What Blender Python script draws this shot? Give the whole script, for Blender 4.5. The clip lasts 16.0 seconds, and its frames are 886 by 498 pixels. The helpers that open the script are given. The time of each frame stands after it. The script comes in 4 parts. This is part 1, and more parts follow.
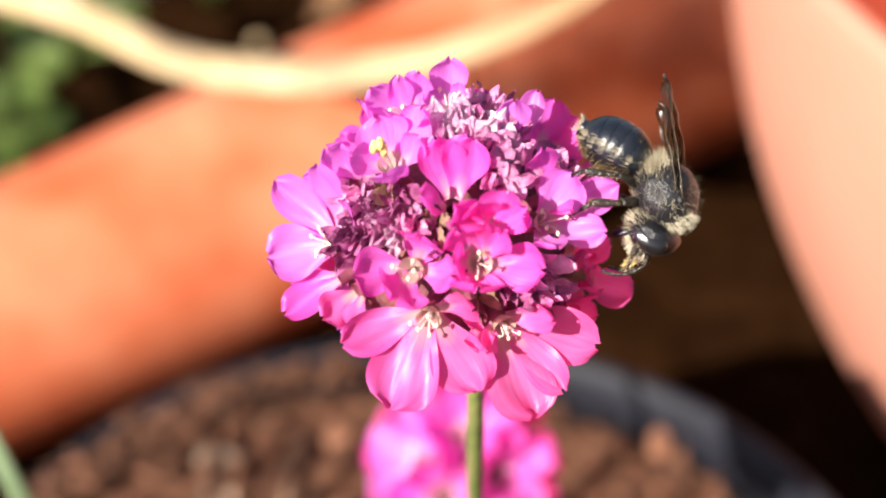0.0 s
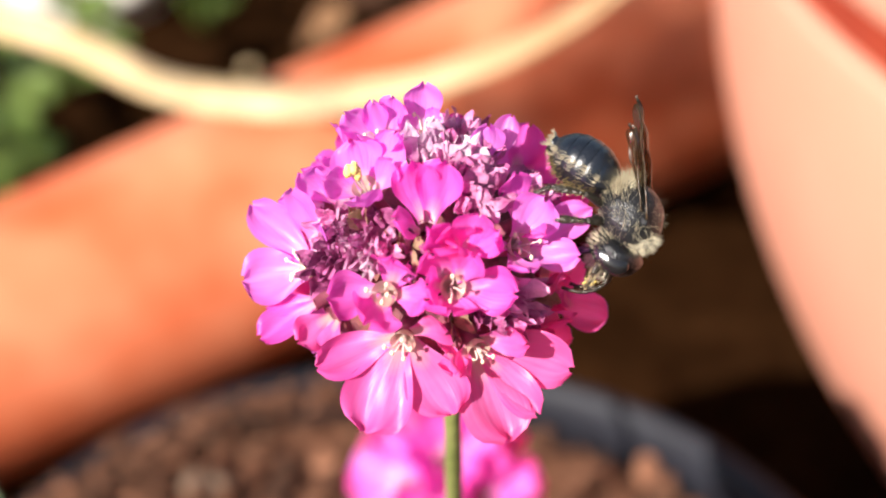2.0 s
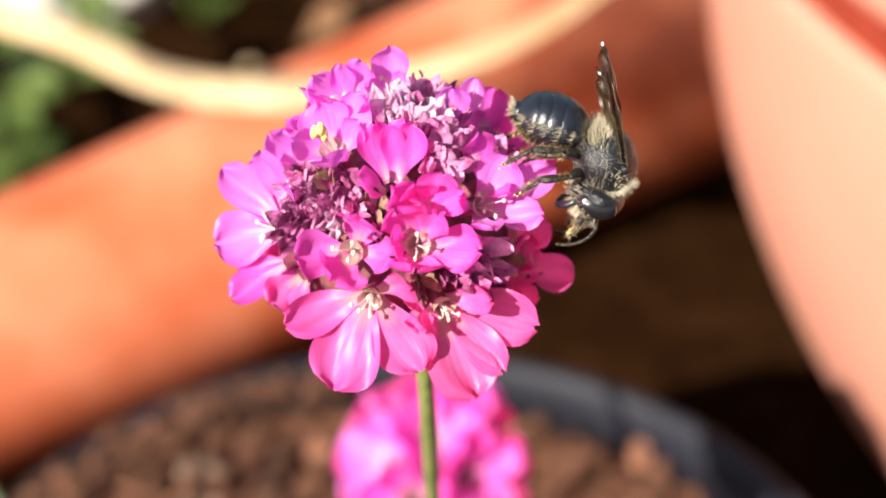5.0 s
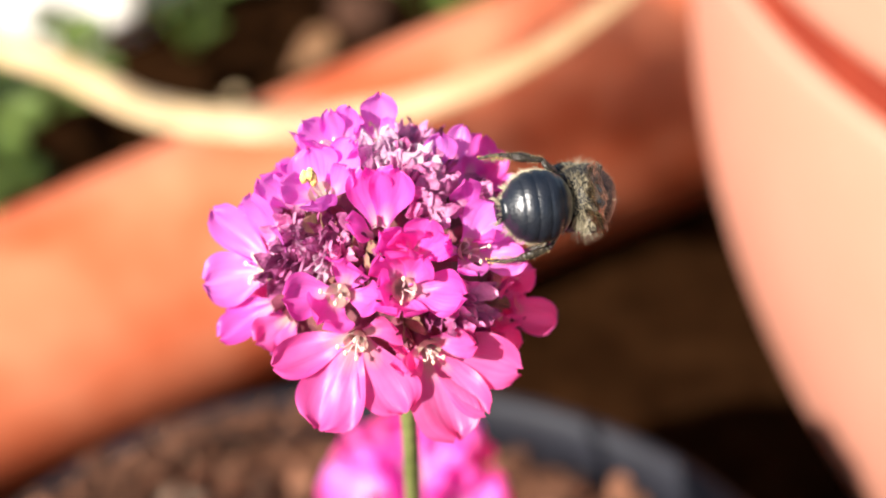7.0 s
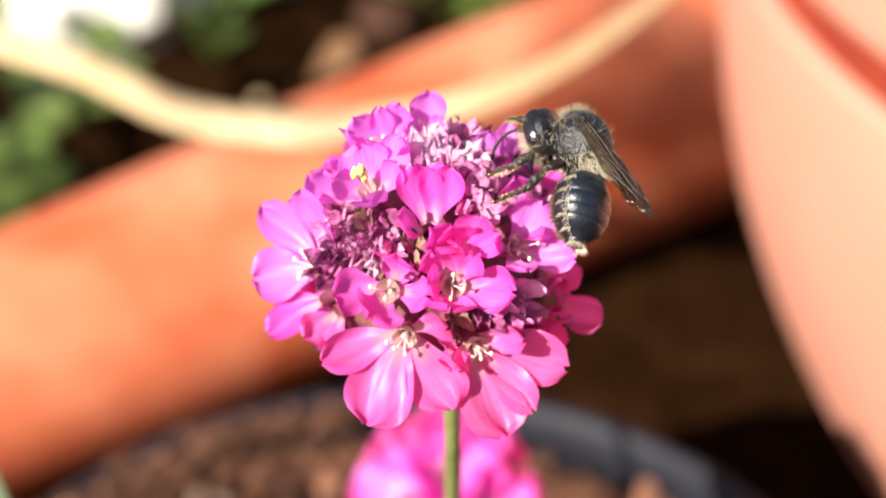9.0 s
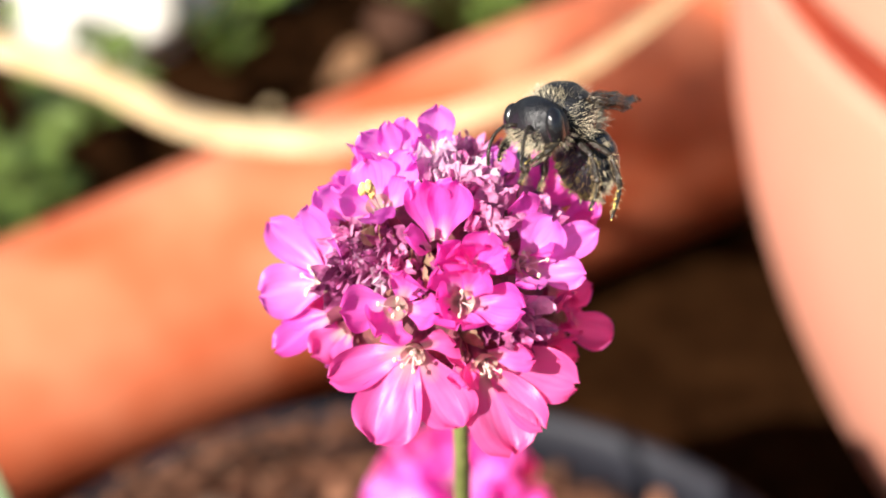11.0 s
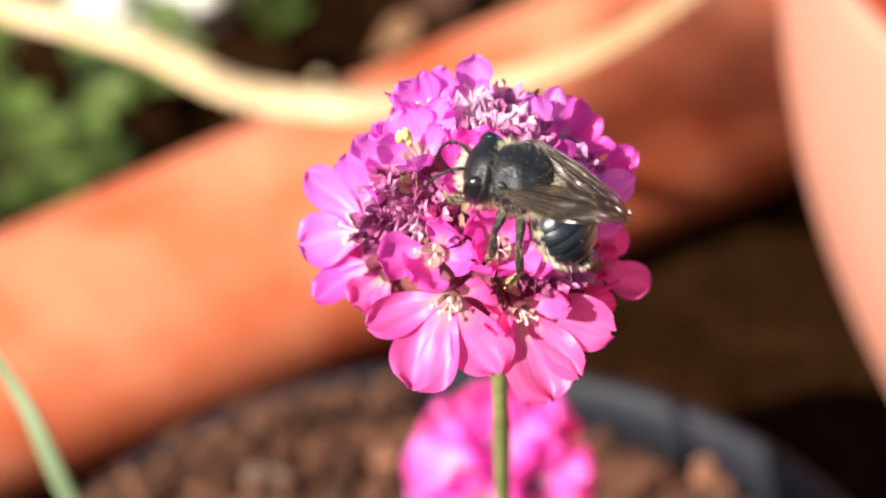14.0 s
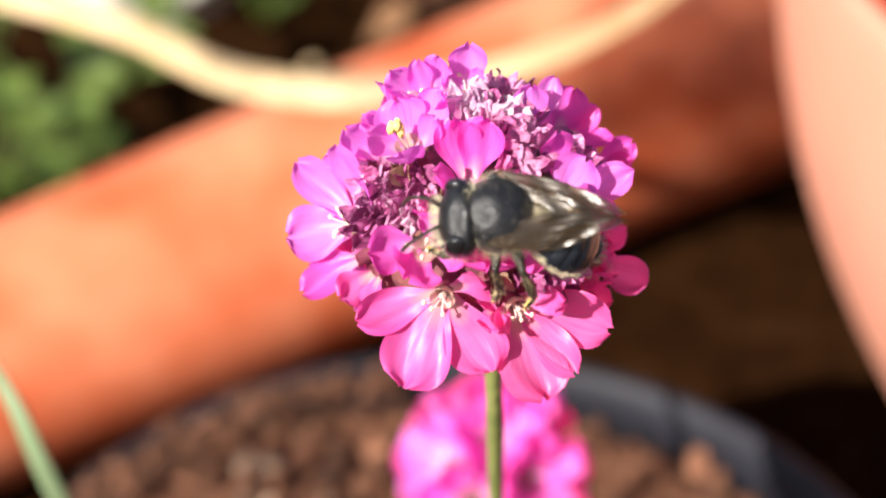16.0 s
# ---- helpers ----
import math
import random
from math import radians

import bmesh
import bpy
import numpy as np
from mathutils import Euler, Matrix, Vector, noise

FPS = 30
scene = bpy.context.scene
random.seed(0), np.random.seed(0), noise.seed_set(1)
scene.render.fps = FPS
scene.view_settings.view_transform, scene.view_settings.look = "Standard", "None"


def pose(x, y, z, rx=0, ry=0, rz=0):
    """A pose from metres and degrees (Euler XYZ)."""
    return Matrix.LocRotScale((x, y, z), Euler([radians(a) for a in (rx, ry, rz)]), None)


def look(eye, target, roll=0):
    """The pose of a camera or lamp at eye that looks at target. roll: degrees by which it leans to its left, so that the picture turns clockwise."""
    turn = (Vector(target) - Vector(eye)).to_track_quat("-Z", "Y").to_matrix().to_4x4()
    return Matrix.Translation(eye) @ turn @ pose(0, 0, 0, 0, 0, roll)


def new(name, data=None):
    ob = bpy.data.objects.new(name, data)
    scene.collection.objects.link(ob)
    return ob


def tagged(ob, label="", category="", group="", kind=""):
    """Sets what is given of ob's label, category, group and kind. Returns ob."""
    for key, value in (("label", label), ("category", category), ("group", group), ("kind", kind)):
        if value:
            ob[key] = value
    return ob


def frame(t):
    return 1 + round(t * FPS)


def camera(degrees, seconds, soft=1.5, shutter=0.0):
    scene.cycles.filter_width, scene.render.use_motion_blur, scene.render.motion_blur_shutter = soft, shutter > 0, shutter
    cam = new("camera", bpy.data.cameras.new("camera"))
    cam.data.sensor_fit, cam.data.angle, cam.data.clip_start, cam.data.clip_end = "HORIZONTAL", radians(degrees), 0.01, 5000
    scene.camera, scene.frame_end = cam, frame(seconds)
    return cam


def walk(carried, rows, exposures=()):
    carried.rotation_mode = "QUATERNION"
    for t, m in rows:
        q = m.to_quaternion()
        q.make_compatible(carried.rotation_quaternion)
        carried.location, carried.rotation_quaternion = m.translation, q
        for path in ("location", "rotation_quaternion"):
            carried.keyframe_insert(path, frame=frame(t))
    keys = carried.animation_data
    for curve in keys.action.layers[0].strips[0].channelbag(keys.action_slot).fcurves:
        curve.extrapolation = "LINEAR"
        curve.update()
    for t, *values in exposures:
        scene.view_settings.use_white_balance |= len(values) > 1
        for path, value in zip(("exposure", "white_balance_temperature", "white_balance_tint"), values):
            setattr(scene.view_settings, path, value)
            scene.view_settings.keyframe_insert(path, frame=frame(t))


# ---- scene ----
cam = camera(30.0, 16.0, soft=2.0)
PATH = [
    (0, (-0.00000, -0.07700, 0.16392), (0.00000, 0.00491, 0.10656), -0.00),
    (0.5, (-0.00006, -0.07611, 0.16352), (-0.00019, 0.00594, 0.10636), -0.08),
    (1, (0.00042, -0.07610, 0.16405), (0.00023, 0.00591, 0.10683), 0.23),
    (1.5, (-0.00006, -0.07651, 0.16403), (-0.00002, 0.00592, 0.10742), -0.09),
    (2, (0.00106, -0.07740, 0.16402), (0.00142, 0.00542, 0.10798), 0.13),
    (2.5, (0.00127, -0.07736, 0.16330), (0.00132, 0.00539, 0.10714), -0.05),
    (3, (0.00173, -0.07718, 0.16296), (0.00144, 0.00547, 0.10666), -0.17),
    (3.5, (0.00177, -0.07665, 0.16295), (0.00133, 0.00548, 0.10590), -0.36),
    (6, (0.00409, -0.08190, 0.16295), (0.00422, 0.00202, 0.10857), -0.20),
    (6.5, (0.00209, -0.08022, 0.16545), (0.00238, 0.00402, 0.11156), 0.19),
    (7, (0.00315, -0.08085, 0.16463), (0.00405, 0.00299, 0.11012), 0.76),
    (7.5, (0.00231, -0.08049, 0.16454), (0.00311, 0.00330, 0.10997), 0.80),
    (8, (0.00224, -0.08163, 0.16391), (0.00261, 0.00208, 0.10920), 0.60),
    (8.5, (0.00233, -0.08092, 0.16446), (0.00265, 0.00295, 0.11000), 0.33),
    (9, (0.00140, -0.08162, 0.16431), (0.00127, 0.00250, 0.11024), 0.82),
    (11.5, (0.00178, -0.08048, 0.16431), (0.00036, 0.00384, 0.11056), 0.27),
    (12, (0.00274, -0.08181, 0.16466), (0.00048, 0.00232, 0.11066), 0.22),
    (12.5, (0.00212, -0.08124, 0.16428), (-0.00024, 0.00224, 0.10927), -0.05),
    (13, (0.00200, -0.08105, 0.16451), (-0.00120, 0.00209, 0.10903), -0.46),
    (13.5, (0.00201, -0.08218, 0.16481), (-0.00150, 0.00085, 0.10918), -0.30),
    (14, (0.00234, -0.08187, 0.16336), (-0.00154, 0.00155, 0.10834), -0.60),
    (14.5, (0.00183, -0.08054, 0.16389), (-0.00141, 0.00292, 0.10890), -0.40),
    (15, (0.00147, -0.08122, 0.16314), (-0.00219, 0.00192, 0.10770), -0.75),
    (15.5, (0.00072, -0.08008, 0.16226), (-0.00296, 0.00312, 0.10690), -0.30),
    (16, (0.00227, -0.07950, 0.16233), (-0.00118, 0.00346, 0.10660), -0.27),
]
cam.data.dof.use_dof = True
cam.data.dof.focus_distance = 0.0885
cam.data.dof.aperture_fstop = 30.0
cam.data.dof.aperture_blades = 0
walk(cam, [(t, look(eye, target, roll)) for t, eye, target, roll in PATH], [(0, 1.16), (16, 1.16)])

# ---- daylight ----
TO_SUN = Vector((-0.55, -0.66, 0.535)).normalized()
sun = new("sun", bpy.data.lights.new("sun", "SUN"))
sun.data.energy, sun.data.angle, sun.data.color = 5.0, radians(0.6), (1.0, 0.93, 0.85)
sun.matrix_world = look(TO_SUN, (0, 0, 0))
world = bpy.data.worlds.new("sky")
world.use_nodes = True
scene.world = world
sky = world.node_tree.nodes.new("ShaderNodeTexSky")
sky.sky_type, sky.sun_disc = "NISHITA", False
sky.sun_elevation = math.asin(TO_SUN.z)
sky.sun_rotation = math.atan2(TO_SUN.x, TO_SUN.y)
world.node_tree.nodes["Background"].inputs["Strength"].default_value = 0.05
world.node_tree.links.new(sky.outputs[0], world.node_tree.nodes["Background"].inputs["Color"])

# ---- materials ----


def material(name, colour, rough=0.6, metal=0.0, second=None, scale=200.0, amount=0.5, detail=4.0,
             bump=0.0, bump_scale=900.0, translucent=0.0, coat=0.0, spec=0.5, island=0.0, sheen=0.0):
    """A surface of two colours mixed by noise in object space, with fine relief."""
    m = bpy.data.materials.new(name)
    m.use_nodes = True
    nt = m.node_tree
    nodes, link = nt.nodes, nt.links.new
    b = nodes["Principled BSDF"]
    b.inputs["Roughness"].default_value = rough
    b.inputs["Metallic"].default_value = metal
    b.inputs["Coat Weight"].default_value = coat
    b.inputs["Coat Roughness"].default_value = 0.15
    b.inputs["Specular IOR Level"].default_value = spec
    b.inputs["Sheen Weight"].default_value = sheen
    where = nodes.new("ShaderNodeTexCoord")
    n = nodes.new("ShaderNodeTexNoise")
    n.inputs["Scale"].default_value, n.inputs["Detail"].default_value = scale, detail
    link(where.outputs["Object"], n.inputs["Vector"])
    ramp = nodes.new("ShaderNodeValToRGB")
    ramp.color_ramp.elements[0].position, ramp.color_ramp.elements[1].position = 0.5 - amount / 2, 0.5 + amount / 2
    ramp.color_ramp.elements[0].color = (*colour, 1)
    ramp.color_ramp.elements[1].color = (*(second or colour), 1)
    link(n.outputs["Fac"], ramp.inputs["Fac"])
    out = ramp.outputs["Color"]
    if island:
        info = nodes.new("ShaderNodeObjectInfo")
        geo = nodes.new("ShaderNodeNewGeometry")
        add = nodes.new("ShaderNodeMath")
        add.operation = "ADD"
        link(info.outputs["Random"], add.inputs[0])
        link(geo.outputs["Random Per Island"], add.inputs[1])
        frac = nodes.new("ShaderNodeMath")
        frac.operation = "FRACT"
        link(add.outputs[0], frac.inputs[0])
        scaled = nodes.new("ShaderNodeMapRange")
        scaled.inputs["To Min"].default_value, scaled.inputs["To Max"].default_value = 1 - island, 1 + island
        link(frac.outputs[0], scaled.inputs["Value"])
        hsv = nodes.new("ShaderNodeHueSaturation")
        link(scaled.outputs[0], hsv.inputs["Value"])
        link(out, hsv.inputs["Color"])
        out = hsv.outputs["Color"]
    link(out, b.inputs["Base Color"])
    if bump:
        n2 = nodes.new("ShaderNodeTexNoise")
        n2.inputs["Scale"].default_value, n2.inputs["Detail"].default_value = bump_scale, 5.0
        link(where.outputs["Object"], n2.inputs["Vector"])
        bp = nodes.new("ShaderNodeBump")
        bp.inputs["Strength"].default_value, bp.inputs["Distance"].default_value = bump, 0.001
        link(n2.outputs["Fac"], bp.inputs["Height"])
        link(bp.outputs[0], b.inputs["Normal"])
    if translucent:
        tr = nodes.new("ShaderNodeBsdfTranslucent")
        link(out, tr.inputs["Color"])
        mix = nodes.new("ShaderNodeMixShader")
        mix.inputs["Fac"].default_value = translucent
        link(b.outputs[0], mix.inputs[1])
        link(tr.outputs[0], mix.inputs[2])
        link(mix.outputs[0], nodes["Material Output"].inputs["Surface"])
    return m


def petal_material(name, blade, throat, vein, glow):
    """A petal: pale throat, fine lengthwise veins, light shining through in a deeper pink; u runs across and v from base to tip."""
    m = bpy.data.materials.new(name)
    m.use_nodes = True
    nt = m.node_tree
    nodes, link = nt.nodes, nt.links.new
    b = nodes["Principled BSDF"]
    b.inputs["Roughness"].default_value = 0.37
    b.inputs["Specular IOR Level"].default_value = 0.55
    uv = nodes.new("ShaderNodeUVMap")
    sep = nodes.new("ShaderNodeSeparateXYZ")
    link(uv.outputs[0], sep.inputs[0])

    def maths(kind, a, c, add=None):
        n = nodes.new("ShaderNodeMath")
        n.operation = kind
        for k, v in enumerate((a, c, add)):
            if v is None:
                continue
            if isinstance(v, (int, float)):
                n.inputs[k].default_value = v
            else:
                link(v, n.inputs[k])
        return n.outputs[0]

    def blend(fac, one, two):
        n = nodes.new("ShaderNodeMix")
        n.data_type = "RGBA"
        link(fac, n.inputs[0])
        for k, v in ((6, one), (7, two)):
            if isinstance(v, tuple):
                n.inputs[k].default_value = (*v, 1)
            else:
                link(v, n.inputs[k])
        return n.outputs[2]

    away = maths("SUBTRACT", sep.outputs["X"], 0.5)
    reach = maths("MULTIPLY_ADD", maths("MULTIPLY", away, away), 1.5, sep.outputs["Y"])
    ramp = nodes.new("ShaderNodeValToRGB")
    r = ramp.color_ramp
    r.elements[0].position, r.elements[0].color = 0.10, (*throat, 1)
    r.elements[1].position, r.elements[1].color = 1.0, (*[q * 0.55 + o * 0.45 for q, o in zip(blade, vein)], 1)
    for at, k, other in ((0.28, 0.45, throat), (0.42, 0.0, vein), (0.78, 0.12, vein)):
        e = r.elements.new(at)
        e.color = (*[q * (1 - k) + o * k for q, o in zip(blade, other)], 1)
    link(reach, ramp.inputs["Fac"])
    # veins fan out from the base
    stretch = nodes.new("ShaderNodeMapping")
    stretch.inputs["Scale"].default_value = (17, 1.1, 1)
    link(uv.outputs[0], stretch.inputs["Vector"])
    info = nodes.new("ShaderNodeObjectInfo")
    n = nodes.new("ShaderNodeTexNoise")
    n.noise_dimensions = "4D"
    n.inputs["Scale"].default_value, n.inputs["Detail"].default_value = 1.0, 2.0
    link(stretch.outputs[0], n.inputs["Vector"])
    link(maths("MULTIPLY", info.outputs["Random"], 40.0), n.inputs["W"])
    line = nodes.new("ShaderNodeMapRange")
    line.inputs["From Min"].default_value, line.inputs["From Max"].default_value = 0.48, 0.72
    line.inputs["To Max"].default_value = 0.42
    link(n.outputs["Fac"], line.inputs["Value"])
    # blotches of deeper and paler colour
    where = nodes.new("ShaderNodeTexCoord")
    n2 = nodes.new("ShaderNodeTexNoise")
    n2.inputs["Scale"].default_value, n2.inputs["Detail"].default_value = 420.0, 3.0
    link(where.outputs["Object"], n2.inputs["Vector"])
    patch = nodes.new("ShaderNodeMapRange")
    patch.inputs["From Min"].default_value, patch.inputs["From Max"].default_value = 0.42, 0.72
    patch.inputs["To Max"].default_value = 0.45
    link(n2.outputs["Fac"], patch.inputs["Value"])
    colour = blend(patch.outputs[0], blend(line.outputs[0], ramp.outputs[0], vein), vein)
    hue = nodes.new("ShaderNodeMapRange")
    hue.inputs["To Min"].default_value, hue.inputs["To Max"].default_value = 0.488, 0.512
    link(info.outputs["Random"], hue.inputs["Value"])
    hsv = nodes.new("ShaderNodeHueSaturation")
    link(hue.outputs[0], hsv.inputs["Hue"])
    link(colour, hsv.inputs["Color"])
    link(hsv.outputs[0], b.inputs["Base Color"])
    bp = nodes.new("ShaderNodeBump")
    bp.inputs["Strength"].default_value, bp.inputs["Distance"].default_value = 0.22, 0.0002
    link(n.outputs["Fac"], bp.inputs["Height"])
    link(bp.outputs[0], b.inputs["Normal"])
    tr = nodes.new("ShaderNodeBsdfTranslucent")
    near_base = nodes.new("ShaderNodeMapRange")
    near_base.inputs["From Min"].default_value, near_base.inputs["From Max"].default_value = 0.1, 0.4
    link(reach, near_base.inputs["Value"])
    link(blend(near_base.outputs[0], throat, glow), tr.inputs["Color"])
    link(bp.outputs[0], tr.inputs["Normal"])
    ms = nodes.new("ShaderNodeMixShader")
    ms.inputs["Fac"].default_value = 0.58
    link(b.outputs[0], ms.inputs[1])
    link(tr.outputs[0], ms.inputs[2])
    link(ms.outputs[0], nodes["Material Output"].inputs["Surface"])
    return m


PETAL = {
    "rose": petal_material("petal_rose", (0.98, 0.22, 0.80), (0.86, 0.60, 0.60), (0.97, 0.05, 0.46), (1.0, 0.085, 0.60)),
    "pale": petal_material("petal_pale", (0.98, 0.37, 0.94), (0.90, 0.70, 0.76), (0.97, 0.13, 0.68), (1.0, 0.21, 0.86)),
    "salmon": petal_material("petal_salmon", (0.98, 0.25, 0.66), (0.84, 0.62, 0.52), (0.98, 0.06, 0.37), (1.0, 0.10, 0.42)),
}
CALYX = material("calyx", (0.22, 0.05, 0.09), 0.6, second=(0.46, 0.14, 0.20), scale=900, translucent=0.3)
PLUM = material("withered_plum", (0.50, 0.075, 0.29), 0.5, second=(0.94, 0.50, 0.74), scale=900, amount=0.35, bump=0.4, bump_scale=2500, translucent=0.4, island=0.35)
DARK_PLUM = material("withered_dark_plum", (0.15, 0.016, 0.075), 0.5, second=(0.66, 0.17, 0.42), scale=900, amount=0.4, bump=0.4, bump_scale=2500, translucent=0.25, island=0.35)
PAPERY = material("withered_papery", (0.66, 0.34, 0.56), 0.5, second=(0.90, 0.74, 0.80), scale=800, amount=0.4, bump=0.4, bump_scale=2500, translucent=0.4, island=0.2)
CHAFF = material("chaffy_bract", (0.20, 0.10, 0.06), 0.5, second=(0.56, 0.40, 0.26), scale=700, amount=0.5, bump=0.3, bump_scale=2500, translucent=0.4, island=0.35)
THROAT = material("floret_throat", (0.62, 0.50, 0.36), 0.6, second=(0.80, 0.62, 0.56), scale=900, translucent=0.6)
CORE = material("flower_core", (0.10, 0.02, 0.05), 0.8, second=(0.22, 0.08, 0.06), scale=600, bump=0.6)
ANTHER = material("anther", (0.85, 0.66, 0.10), 0.7, second=(0.95, 0.86, 0.36), scale=4000, bump=0.5, bump_scale=8000)
CREAM = material("cream_anther", (0.84, 0.68, 0.40), 0.6, second=(0.90, 0.80, 0.58), scale=3000)
FILAMENT = material("filament", (0.90, 0.72, 0.66), 0.4, second=(0.92, 0.82, 0.78), scale=2000, translucent=0.3)
STEM = material("stem", (0.16, 0.20, 0.05), 0.5, second=(0.26, 0.27, 0.09), scale=300, amount=0.6, bump=0.3, bump_scale=1500)
BLADE = material("blade", (0.20, 0.28, 0.14), 0.5, second=(0.28, 0.35, 0.20), scale=200, translucent=0.25)
WEED = material("weed_leaf", (0.075, 0.13, 0.020), 0.5, second=(0.17, 0.225, 0.050), scale=120, translucent=0.25, island=0.35)
TERRACOTTA = material("terracotta", (0.57, 0.245, 0.165), 0.55, second=(0.62, 0.273, 0.190), scale=45, amount=0.5, bump=0.12, bump_scale=700)
# dark red that paints the shade in the bowl's groove
GROOVE_SHADE = material("groove_shade_terracotta", (0.19, 0.016, 0.003), 0.8, second=(0.29, 0.034, 0.008), scale=60, bump=0.2)
# pale noise patches paint dappled sunlight onto the lying pot
DAPPLED = material("dappled_terracotta", (0.55, 0.105, 0.036), 0.55, second=(0.76, 0.255, 0.132), scale=34, amount=0.36, detail=2.0, bump=0.15, bump_scale=500, spec=0.2)
BLACK_PLASTIC = material("black_plastic", (0.010, 0.010, 0.014), 0.55, second=(0.018, 0.019, 0.026), scale=90, bump=0.1, spec=0.22)
# soil colour taken down to near black to stand for shade between pots
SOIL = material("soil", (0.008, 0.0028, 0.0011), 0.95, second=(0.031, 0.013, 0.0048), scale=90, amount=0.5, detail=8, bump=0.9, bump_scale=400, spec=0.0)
BARK_TAN = material("tan_chip", (0.26, 0.165, 0.105), 0.8, second=(0.48, 0.34, 0.245), scale=260, amount=0.5, bump=0.5, bump_scale=1500, island=0.6, spec=0.2)
BARK = material("bark_chip", (0.045, 0.018, 0.010), 0.8, second=(0.20, 0.092, 0.052), scale=260, amount=0.5, bump=0.5, bump_scale=1500, island=0.8, spec=0.2)
STRAW = material("straw", (0.46, 0.32, 0.16), 0.55, second=(0.58, 0.43, 0.25), scale=130, amount=0.5, bump=0.25, bump_scale=900)
PALE_STONE = material("pale_stone", (0.74, 0.70, 0.62), 0.8, second=(0.86, 0.83, 0.76), scale=60, bump=0.4, bump_scale=400)
DEAD_LEAF = material("dead_leaf", (0.20, 0.09, 0.04), 0.7, second=(0.34, 0.19, 0.09), scale=150, translucent=0.15, island=0.3)

# ---- helpers for meshes ----
MM = 0.001


def part(name, bm, mat, parent=None, label="", smooth=True):
    """One mesh object out of a bmesh, under a thing or a part."""
    me = bpy.data.meshes.new(name)
    bm.normal_update()
    bm.to_mesh(me)
    bm.free()
    me.materials.append(mat)
    if smooth:
        me.shade_smooth()
    ob = new(name, me)
    ob.parent = parent
    return tagged(ob, label)


def share(name, me, parent, m, label=""):
    ob = new(name, me)
    ob.parent = parent
    ob.matrix_basis = m
    return tagged(ob, label)


def empty(name, m, label, category, group="", kind=""):
    ob = new(name)
    ob.empty_display_size = 0.005
    ob.matrix_basis = m
    return tagged(ob, label, category, group, kind)


def frame_of(way, hint=Vector((0, 0, 1))):
    """Two vectors square to way."""
    way = way.normalized()
    a = hint.cross(way)
    if a.length < 1e-4:
        a = Vector((1, 0, 0)).cross(way)
    a.normalize()
    return a, way.cross(a).normalized()


def tube(bm, points, radii, sides=8, closed=True, hint=Vector((0, 0, 1)), flat=1.0):
    """A tapered tube through points; flat squeezes it along its second axis."""
    pts = [Vector(p) for p in points]
    rings = []
    for i, p in enumerate(pts):
        way = pts[min(i + 1, len(pts) - 1)] - pts[max(i - 1, 0)]
        a, b = frame_of(way, hint)
        rings.append([bm.verts.new(p + (a * math.cos(k * math.tau / sides) + b * flat * math.sin(k * math.tau / sides)) * radii[i]) for k in range(sides)])
    for r0, r1 in zip(rings, rings[1:]):
        for k in range(sides):
            bm.faces.new((r0[k], r0[(k + 1) % sides], r1[(k + 1) % sides], r1[k]))
    if closed:
        bm.faces.new(rings[0][::-1])
        bm.faces.new(rings[-1])
    return bm


def curve_points(points, steps=6):
    """A smooth line through points (Catmull-Rom)."""
    p = [Vector(q) for q in points]
    p = [p[0] * 2 - p[1]] + p + [p[-1] * 2 - p[-2]]
    out = []
    for i in range(1, len(p) - 2):
        for k in range(steps):
            t = k / steps
            out.append(0.5 * ((2 * p[i]) + (p[i + 1] - p[i - 1]) * t + (2 * p[i - 1] - 5 * p[i] + 4 * p[i + 1] - p[i + 2]) * t * t
                              + (3 * p[i] - p[i - 1] - 3 * p[i + 1] + p[i + 2]) * t ** 3))
    out.append(p[-2])
    return out


def lathe(bm, profile, sides=96):
    """A surface of revolution about z from (radius, height) pairs."""
    rings = [[bm.verts.new((r * math.cos(k * math.tau / sides), r * math.sin(k * math.tau / sides), z)) for k in range(sides)] for r, z in profile]
    for r0, r1 in zip(rings, rings[1:]):
        for k in range(sides):
            bm.faces.new((r0[k], r0[(k + 1) % sides], r1[(k + 1) % sides], r1[k]))
    return bm


def blob(bm, centre, semi, turn=None, u=20, v=12, rough=0.0, seed=0):
    """An ellipsoid, lightly uneven."""
    made = bmesh.ops.create_uvsphere(bm, u_segments=u, v_segments=v, radius=1.0)["verts"]
    m = Matrix.Translation(centre) @ (turn or Matrix()) @ Matrix.Diagonal((*semi, 1))
    for w in made:
        k = 1 + rough * noise.noise(w.co * 2.1 + Vector((seed, 0, 0)))
        w.co = m @ (w.co * k)
    return made


# ---- ground and pots ----
GROUND = -0.0895


